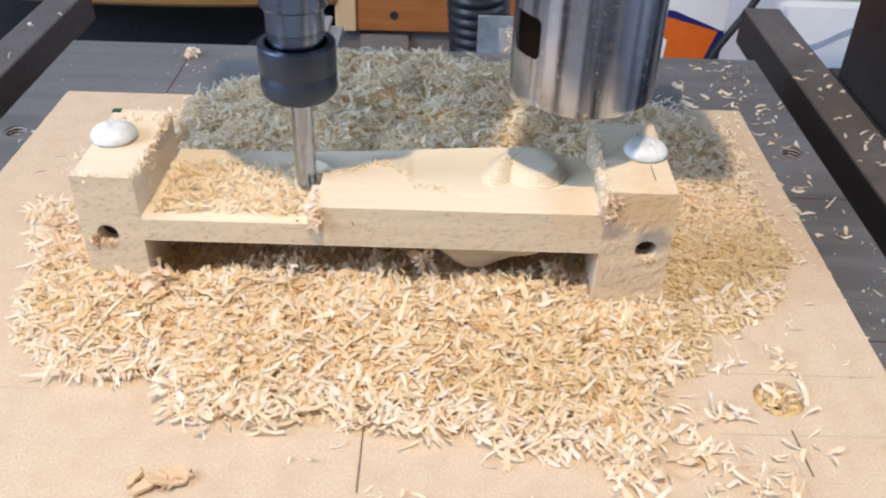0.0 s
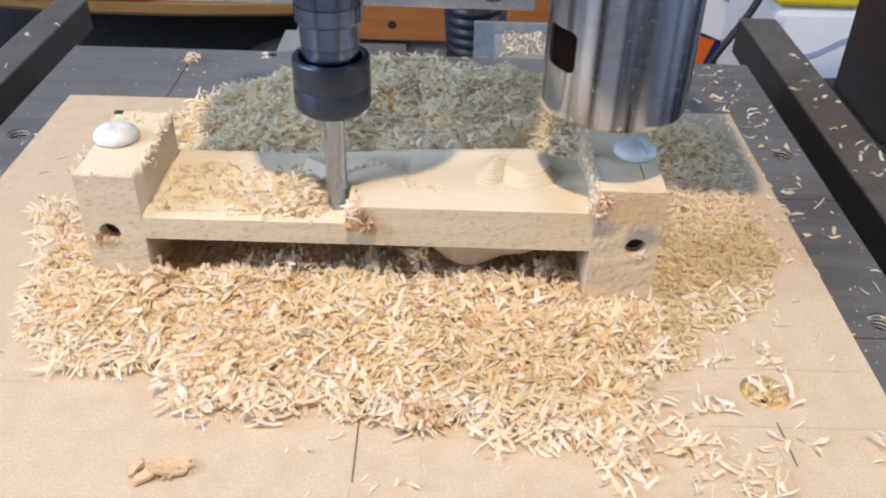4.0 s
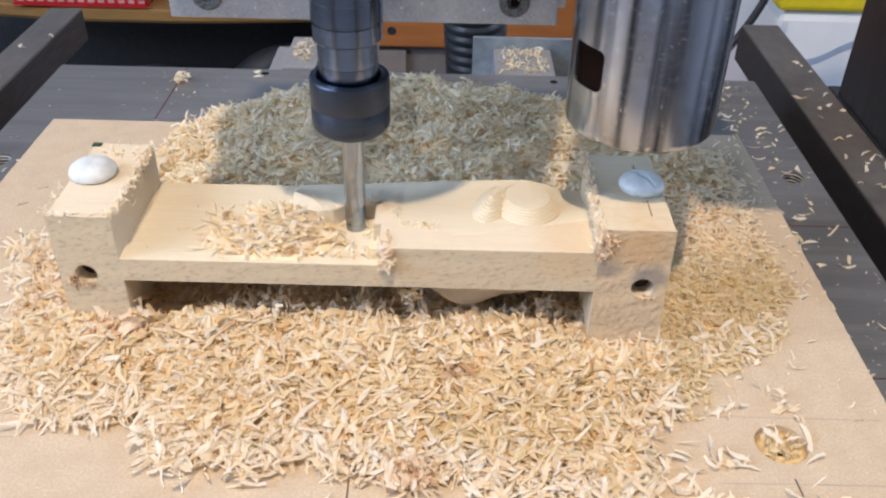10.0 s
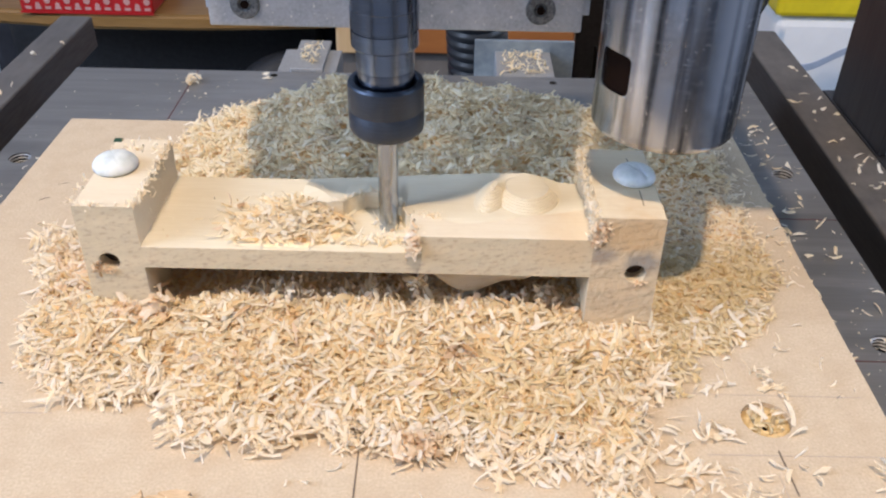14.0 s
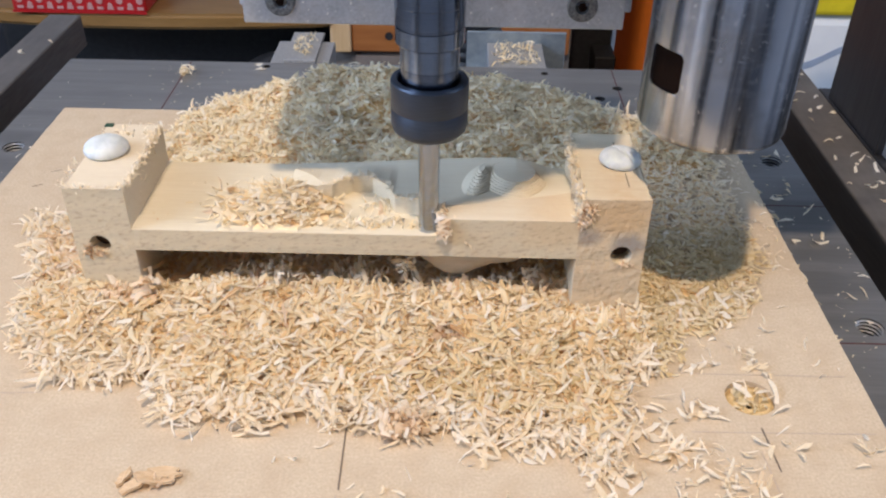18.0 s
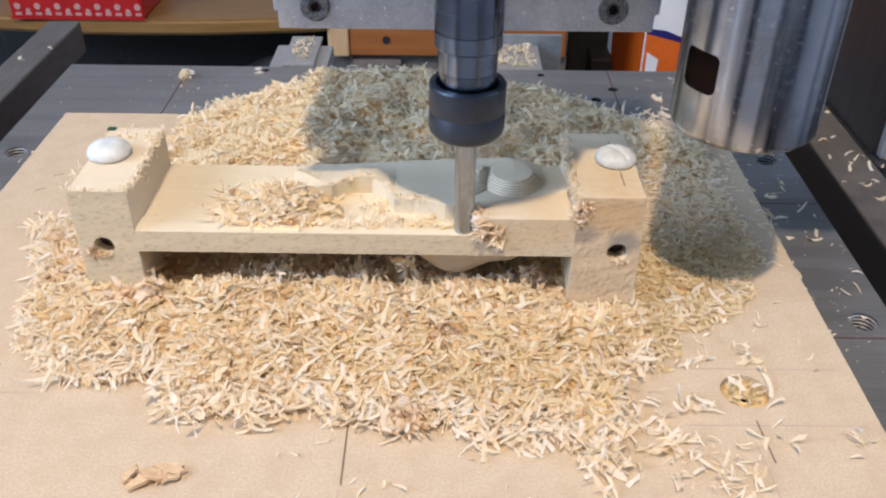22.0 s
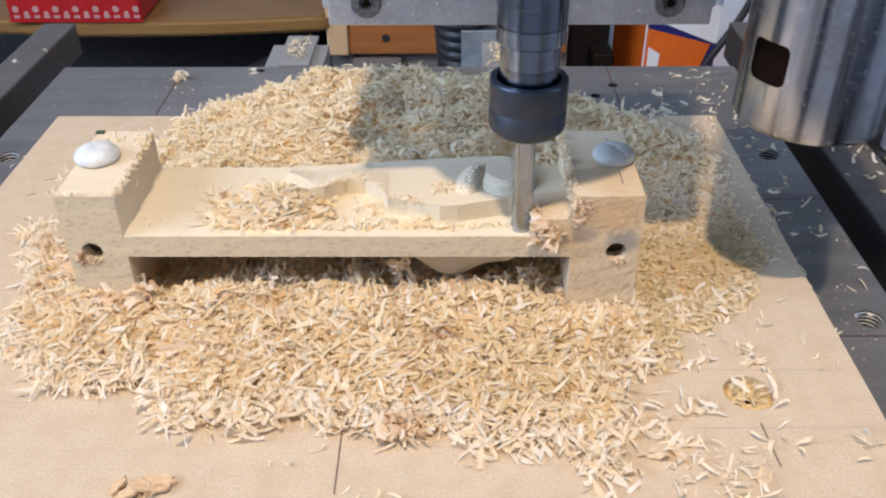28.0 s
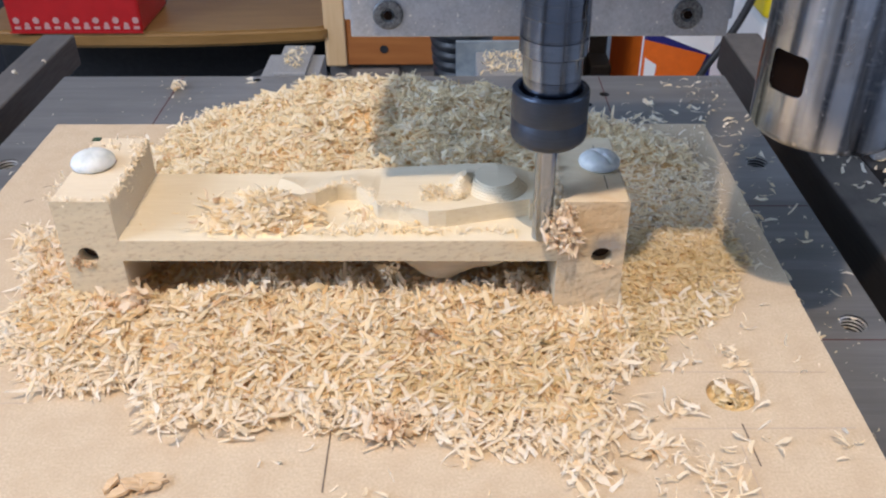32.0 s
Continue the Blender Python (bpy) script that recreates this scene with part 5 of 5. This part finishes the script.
def lumps():
    rng = np.random.default_rng(26)
    spots = [((-0.0765, 0.1425, 0.0020), (0.0040, 0.0030, 0.0012), 16), ((0.060, 0.2145, 0.0070), (0.005, 0.003, 0.001), 8), ((-0.1268, 0.2372, 0.0270), (0.0040, 0.0008, 0.0032), 12)]
    pts = np.concatenate([blob(c, sz, n, rng) for c, sz, n in spots])
    ob = shavings("brown_shavings", pts, rng, length=(0.0028, 0.0060), width=(0.0009, 0.0024), tilt=0.4, material=CHIP_BROWN)
    for x, y, z, size, turn in [(-0.0765, 0.1445, 0.0022, 0.0062, 10), (-0.0835, 0.1415, 0.0016, 0.0046, 35), (-0.0880, 0.1440, 0.0013, 0.0030, 60), (0.0605, 0.2155, 0.0090, 0.0056, 15)]:
        flake = part("wood_flake", turn_bm(broken_flake(rng, size), pose(x, y, z, rng.uniform(-12, 12), rng.uniform(-12, 12), turn)), SPLINTER)
        on_bed(tagged(flake, "broken tan flake of wood lying among the shavings", "wood flake", "wood flakes"))
    return on_bed(tagged(ob, "broken brown flakes lying among the shavings", "wood flakes", kind="stuff"))


lumps()


def web_heap():
    """Shavings that gather on the cut web, and the thin litter round them."""
    rng = np.random.default_rng(31)
    n = 850
    x, y = rng.normal(-0.0535, 0.0100, n), rng.normal(0.2550, 0.0078, n)
    ok = (y > 0.2420) & (y < 0.280) & (x > -0.085) & (x < -0.028)
    x, y = x[ok], y[ok]
    top = 0.0092 * np.exp(-((x + 0.052) / 0.016) ** 2 - ((y - 0.256) / 0.012) ** 2)
    z = FLOOR_Z + 0.0008 + top * rng.random(len(x)) ** 0.5
    ob = shavings("web_shavings", np.stack([x, y, z], -1), rng, tilt=0.26, length=(0.006, 0.0115), width=(0.0013, 0.0030))
    return tagged(ob, "heap of curled shavings on the cut web", "wood shavings", kind="stuff")


WEB_HEAP = web_heap()
grid_mesh("packed_core", np.linspace(-0.078, -0.032, 36), np.linspace(0.2395, 0.277, 30), lambda x, y: FLOOR_Z - 0.0008 + 0.0072 * np.exp(-((x + 0.052) / 0.016) ** 2 - ((y - 0.256) / 0.012) ** 2), CHIP_CORE, WEB_HEAP)
EARLY = scatter("early_litter", [(-0.104, -0.045, 0.2425, 0.280, FLOOR_Z + 0.0005, FLOOR_Z + 0.0032, 520)], 33, "litter of fresh shavings on the cut web", riding=False, length=(0.004, 0.009), tilt=0.3)
scatter("web_litter", [(-0.030, 0.012, 0.2415, 0.250, FLOOR_Z + 0.0006, FLOOR_Z + 0.002, 90), (0.012, 0.050, 0.2410, 0.246, FLOOR_Z + 0.0006, FLOOR_Z + 0.0012, 40), (-0.020, -0.008, 0.252, 0.262, FLOOR_Z + 0.0006, FLOOR_Z + 0.003, 30)], 32, "thin litter of shavings on the cut wood", length=(0.003, 0.008), tilt=0.25)
rim = np.random.default_rng(34)
rx = rim.uniform(-0.047, 0.008, 150)
on_bed(tagged(shavings("contour_fibres", np.stack([rx, contour(rx) + rim.normal(0.001, 0.001, 150), np.where(rx < -0.036, 0.0412, 0.0440) + 0.0002 * rim.random(150)], -1), rim, length=(0.0015, 0.0042), width=(0.0005, 0.0015), tilt=0.7, material=CHIP_FRESH), "torn fibres along the rim of the carving", "wood fibres", kind="stuff"))
LATE = scatter("late_litter", [(0.012, 0.030, 0.256, 0.267, 0.0438, 0.0455, 120)], 35, "fresh shavings fallen on the carved relief", riding=False, length=(0.003, 0.007), tilt=0.4)


def clump(name, size, count, seed, label, material=None, scraps=None):
    rng = np.random.default_rng(seed)
    ob = shavings(name, blob((0, 0, 0), size, count, rng), rng, length=(0.003, 0.0075), width=(0.0016, 0.0042), tilt=0.9, curl=(0.6, 2.6), material=material or CHIP_PEACH)
    for place in blob((0, -size[1] * 0.3, -size[2] * 0.1), [0.75 * q for q in size], max(8, count // 6), rng):
        flake = shavings("flake", place[None], rng, length=(0.006, 0.0095), width=(0.0028, 0.0052), tilt=0.7, curl=(1.0, 2.6), material=scraps or CHIP_PEACH)
        flake.parent = ob
    return tagged(ob, label, "shavings clump", "shavings clumps")


LATE_CLUMP = clump("late_clump", (0.0078, 0.0044, 0.0086), 130, 43, "large peach coloured clump of shavings at the end block")
FUZZ = clump("cutter_fuzz", (0.0030, 0.0075, 0.0050), 90, 41, "torn shavings clinging to the edge of the cut")
CLUMP = clump("cutter_clump", (0.0062, 0.0040, 0.0070), 100, 42, "clump of shavings pushed along by the cutter")

FALLEN = clump("fallen_clump", (0.0105, 0.0070, 0.0036), 120, 44, "tangled clump of peach and brown shavings dropped from the cutter", None, CHIP_BROWN)
DROPPED = clump("brown_clump", (0.0050, 0.0035, 0.0030), 46, 45, "small brown clump of shavings dropped from the cutter", CHIP_BROWN, CHIP_BROWN)


# ---- background ----
def bench():
    b = thing("work_bench", "yellow varnished plywood bench top with rounded corners", "bench")
    bm = bmesh.new()
    edge = [(x, 1.149 + 0.25 * max(0.0, x + 0.40) ** 1.7 + 0.12 * max(0.0, -0.52 - x)) for x in np.linspace(-0.66, -0.175, 24)]
    edge += [(-0.175 + 0.025 * math.sin(a), edge[-1][1] + 0.025 * (1 - math.cos(a))) for a in np.linspace(0.3, math.pi / 2, 5)]
    loop = [bm.verts.new((x, y, -0.228)) for x, y in edge + [(-0.15, 1.60), (-0.66, 1.60)]]
    made = bmesh.ops.extrude_face_region(bm, geom=[bm.faces.new(loop)])
    bmesh.ops.translate(bm, vec=(0, 0, 0.0225), verts=[v for v in made["geom"] if isinstance(v, bmesh.types.BMVert)])
    bmesh.ops.recalc_face_normals(bm, faces=bm.faces[:])
    bmesh.ops.bevel(bm, geom=[e for e in bm.edges if abs(e.verts[0].co.z - e.verts[1].co.z) < 1e-6], offset=0.005, segments=3, affect="EDGES")
    part("top", bm, PLY, b)
    for x in (-0.62, -0.2):
        part("leg", box(x - 0.025, x + 0.025, 1.50, 1.55, -0.95, -0.232), DARK_STEEL, b)


def red_tin():
    t = thing("red_tin", "red tin box with a pale printed border on the bench", "tin box", at=(-0.495, 1.205, -0.2055))
    part("body", box(-0.100, 0.086, -0.055, 0.07, 0.0, 0.11, 0.004), RED, t)
    part("blue_print", box(-0.095, -0.035, -0.0557, -0.0552, 0.052, 0.10), plain("dull_blue_print", (0.10, 0.13, 0.19), 0.5), t, "dull blue printed patch")
    for i in range(13):
        x = -0.088 + 0.0139 * i
        tall = i % 2 == 0
        part("print", turn_bm(lathe([(0.0046 if tall else 0.0034, 0), (0.0046 if tall else 0.0034, 0.0006)], 14), pose(x, -0.0552, 0.0185 if tall else 0.0125, 90, 0, 0)), PALE_PRINT, t, "pale printed ornament")
        part("print", box(x - 0.0042, x + 0.0042, -0.0557, -0.0552, 0.0060, 0.0100), PALE_PRINT, t)
    part("rim", box(-0.1005, 0.0865, -0.0556, -0.0545, 0.0, 0.0030), RED, t)


def drawers():
    d = thing("drawer_cabinet", "orange stained pine drawer cabinet with a pale side board", "cabinet")
    part("carcass", box(-0.158, 0.190, 1.201, 1.60, -0.95, 0.12), GREY_BOARD, d)
    part("side_board", box(-0.1600, -0.1300, 1.180, 1.200, -0.268, 0.12, 0.003), PINE, d, "pale raw pine board")
    dr = part("drawer_front", box(-0.1295, 0.186, 1.185, 1.200, -0.268, -0.10, 0.003), DRAWER, d, "orange stained pine drawer front")
    # Black disc paints the shade of a finger hole; nothing is cut.
    part("finger_hole", turn_bm(lathe([(0.006, 0), (0.006, 0.001)], 18), pose(-0.075, 1.1848, -0.243, 90, 0, 0)), BLACK, dr)
    part("lower_panel", box(-0.125, -0.055, 1.190, 1.2, -0.60, -0.276), stained("beige_panel", (0.17, 0.14, 0.12), (0.23, 0.19, 0.165), 40.0, rough=0.8, relief=0), d)


def hose():
    h = thing("dust_hose", "black corrugated plastic dust hose hanging behind the machine", "hose")
    prof = []
    z = -0.46
    while z < 0.15:
        prof += [(0.0285, z), (0.0310, z + 0.0022), (0.0310, z + 0.0062), (0.0285, z + 0.0084)]
        z += 0.0104
    part("tube", turn_bm(lathe(prof, 40), pose(0.028, 0.79, 0.0, 4, -4, 0)), stained("hose_black", (0.012, 0.014, 0.018), (0.03, 0.034, 0.04), 60.0, rough=0.35, relief=0), h, smooth=True)


def boxes():
    b = thing("printed_box", "white cardboard box with navy, orange and grey printed shapes", "box")
    def print_shape(name, outline, y, material, label):
        bm = bmesh.new()
        made = bmesh.ops.extrude_face_region(bm, geom=[bm.faces.new([bm.verts.new((x, y, z)) for x, z in outline])])
        bmesh.ops.translate(bm, vec=(0, 0.0008, 0), verts=[v for v in made["geom"] if isinstance(v, bmesh.types.BMVert)])
        bmesh.ops.recalc_face_normals(bm, faces=bm.faces[:])
        part(name, bm, material, b, label)
    part("body", box(0.303, 0.66, 1.202, 1.45, -0.60, -0.06, 0.002), WHITE, b)
    part("orange_side", box(0.3020, 0.3028, 1.205, 1.447, -0.58, -0.08), ORANGE, b, "orange printed side")
    print_shape("navy_band", [(0.3045, -0.2270), (0.332, -0.2300), (0.402, -0.2572), (0.4185, -0.2605), (0.425, -0.30), (0.40, -0.40), (0.3045, -0.40)], 1.2005, NAVY, "navy printed band")
    print_shape("orange_panel", [(0.3045, -0.2345), (0.398, -0.2585), (0.370, -0.35), (0.3045, -0.38)], 1.1990, ORANGE, "orange printed panel")
    print_shape("white_print", [(0.3080, -0.262), (0.3260, -0.273), (0.3240, -0.31), (0.3090, -0.30)], 1.1975, WHITE, "white printed shape")
    part("grey_wave", turn_bm(box(-0.05, 0.09, -0.0008, 0.0008, -0.012, 0.012), pose(0.45, 1.2005, -0.20, 0, 14, 0)), BLUE_GREY, b, "blue grey printed wave")
    c = thing("white_tub", "white plastic tub with a yellow lid", "tub")
    part("tub", box(0.385, 0.66, 0.950, 1.14, -0.42, -0.118, 0.012, 3), WHITE, c)
    part("lid", box(0.380, 0.665, 0.945, 1.145, -0.1178, -0.085, 0.006), YELLOW, c, "yellow plastic lid")
    bm = bmesh.new()
    upper = [(x, 0.9492, -0.170 + 0.010 * math.sin((x - 0.385) * 52.0 + 2.6) + 0.10 * (x - 0.385)) for x in np.linspace(0.397, 0.50, 24)]
    made = bmesh.ops.extrude_face_region(bm, geom=[bm.faces.new([bm.verts.new(p) for p in upper + [(x, y, z - 0.009) for x, y, z in reversed(upper)]])])
    bmesh.ops.translate(bm, vec=(0, 0.0006, 0), verts=[v for v in made["geom"] if isinstance(v, bmesh.types.BMVert)])
    bmesh.ops.recalc_face_normals(bm, faces=bm.faces[:])
    part("wave", bm, BLUE_GREY, c, "blue grey printed wave")
    # A tall black block fills the gap between cabinet and box.
    k = thing("black_block", "black block filling the gap beside the box", "crate")
    part("body", box(0.196, 0.2985, 1.46, 1.60, -0.95, 0.10, 0.004), BLACK, k)
    part("lug", box(0.262, 0.2985, 1.40, 1.4595, -0.60, -0.355, 0.003), BLACK, k)
    s = thing("low_shelf", "dark wooden shelf carrying boxes behind the machine", "shelf")
    part("board", box(0.22, 1.0, 0.90, 1.5, -0.645, -0.601), GREY_BOARD, s)
    part("foot", box(0.30, 0.36, 1.0, 1.4, -0.95, -0.645), GREY_BOARD, s)
    part("foot", box(0.85, 0.91, 1.0, 1.4, -0.95, -0.645), GREY_BOARD, s)
    part("riser", box(0.38, 0.67, 0.94, 1.15, -0.6, -0.42), GREY_BOARD, s)


def cable():
    cu = bpy.data.curves.new("power_cable", "CURVE")
    cu.dimensions, cu.bevel_depth, cu.bevel_resolution = "3D", 0.0038, 3
    sp = cu.splines.new("BEZIER")
    pts = [(0.34, 0.80, 0.05), (0.306, 0.80, -0.066), (0.271, 0.80, -0.134), (0.23, 0.82, -0.30)]
    sp.bezier_points.add(len(pts) - 1)
    for p, q in zip(sp.bezier_points, pts):
        p.co, p.handle_left_type, p.handle_right_type = q, "AUTO", "AUTO"
    cu.materials.append(BLACK)
    tagged(new("power_cable", cu), "black power cable hanging behind the machine", "cable")


def dark_clutter():
    for x, y, z, r in ((-0.43, 1.16, -0.42, 0.11), (-0.22, 1.18, -0.40, 0.12)):
        t = thing("rubber_tyre", "black rubber tyre stored under the bench", "tyre", "stored tyres", at=(x, y, z))
        prof = [(r - 0.03, -0.03), (r, -0.025), (r + 0.008, 0.0), (r, 0.025), (r - 0.03, 0.03)]
        part("tyre", turn_bm(lathe(prof, 40, closed=True), pose(0, 0, 0, 70, 0, 20)), stained("rubber", (0.012, 0.013, 0.016), (0.03, 0.032, 0.038), 50.0, rough=0.6, relief=0), t, smooth=True)
    k = thing("storage_bag", "dark blue cloth bag stowed under the bench", "bag")
    part("flap", box(-0.70, -0.2, 1.30, 1.318, -0.7, -0.25, 0.008), BLACK, k)
    part("body", box(-0.75, -0.17, 1.32, 1.5, -0.95, -0.235, 0.02), stained("dark_cloth", (0.008, 0.010, 0.016), (0.02, 0.022, 0.03), 30.0, rough=0.9, relief=0.002), k)


bench()
red_tin()
drawers()
hose()
boxes()
cable()
dark_clutter()


# ---- what moves ----
def motions():
    walk(CARRIAGE, [(t, pose(x, TOOL_Y, 0)) for t, x in TOOL])
    for ob, m in RIDERS:
        walk(ob, [(t, pose(0, dy, 0) @ m) for t, dy in BED])
    # the heap on the web grows out of the wood in the first seconds
    walk(WEB_HEAP, [(t, pose(0, dy, -0.0055 * max(0.0, 1 - t / 6.0))) for t, dy in BED])
    walk(EARLY, [(t, pose(0, dy, -0.0045 * min(max((t - 2.0) / 5.0, 0.0), 1.0))) for t, dy in BED])
    walk(LATE, [(t, pose(0, dy, -0.0050 * min(max((29.5 - t) / 4.0, 0.0), 1.0))) for t, dy in BED])
    # the edge of the cut runs ahead with the farthest reach of the cutter
    reach, rows_f, rows_c = -1.0, [], []
    for (t, dy), (_, x) in zip(BED, TOOL):
        reach = max(reach, x)
        edge = min(reach + 0.0062, 0.0680)
        out = min(max((t - 16.0) / 9.0, 0.0), 1.0)
        rows_f.append((t, pose(edge, FRONT + 0.004 + dy, 0.0405)))
        rows_c.append((t, pose(edge + 0.010 - 0.007 * out, FRONT + 0.0075 - 0.0085 * out + dy, 0.0355 + 0.003 * out)))
    walk(LATE_CLUMP, [(t, pose(0.0800 - 0.0130 * q, 0.2560 - 0.0190 * q + dy, 0.0400 + 0.0015 * q)) for t, dy in BED for q in [min(max((t - 28.6) / 1.4, 0.0), 1.0)]])
    # one clump drops from the cutter in the second second; another hangs at the edge of the cut and drops later
    def shift(t):
        return float(np.interp(t, [r[0] for r in BED], [r[1] for r in BED]))

    def falls(ob, held, air, rest, t0, t1, t2):
        rows = [(t, held(t)) for t, _ in BED if t < t0 - 0.02] + [(t0, held(t0)), (t1, air), (t2, rest)] + [(t, rest) for t, _ in BED if t > t2 + 0.05]
        turned = {id(air): (40, 25, 30)}
        walk(ob, [(t, pose(p[0], p[1] + shift(t), p[2], *turned.get(id(p), (0, 0, 0)))) for t, p in rows])

    def at_edge(t):
        return (float(np.interp(t, [0.0, 3.0, 5.5], [-0.0300, -0.0290, -0.0170])), FRONT + float(np.interp(t, [0.5, 1.2], [0.0055, -0.0015])), 0.0375)

    falls(FALLEN, lambda t: (-0.0330, FRONT + 0.0080, 0.0380), (-0.020, 0.155, 0.012), (0.0010, 0.1692, 0.0042), 0.8, 1.0, 1.2)
    falls(DROPPED, at_edge, (0.0, 0.225, 0.028), (0.0166, 0.2122, 0.0086), 5.5, 5.65, 5.85)
    walk(FUZZ, rows_f)
    walk(CLUMP, rows_c)
    for ob, when in SLIVERS:
        up, down = pose(0, 0, 0), pose(0, 0.0005, -0.0087)
        walk(ob, [(0.0, up)] + ([(when - 0.15, up)] if when > 0.2 else []) + [(when, down), (when + 0.2, down), (32.3, down)])


motions()
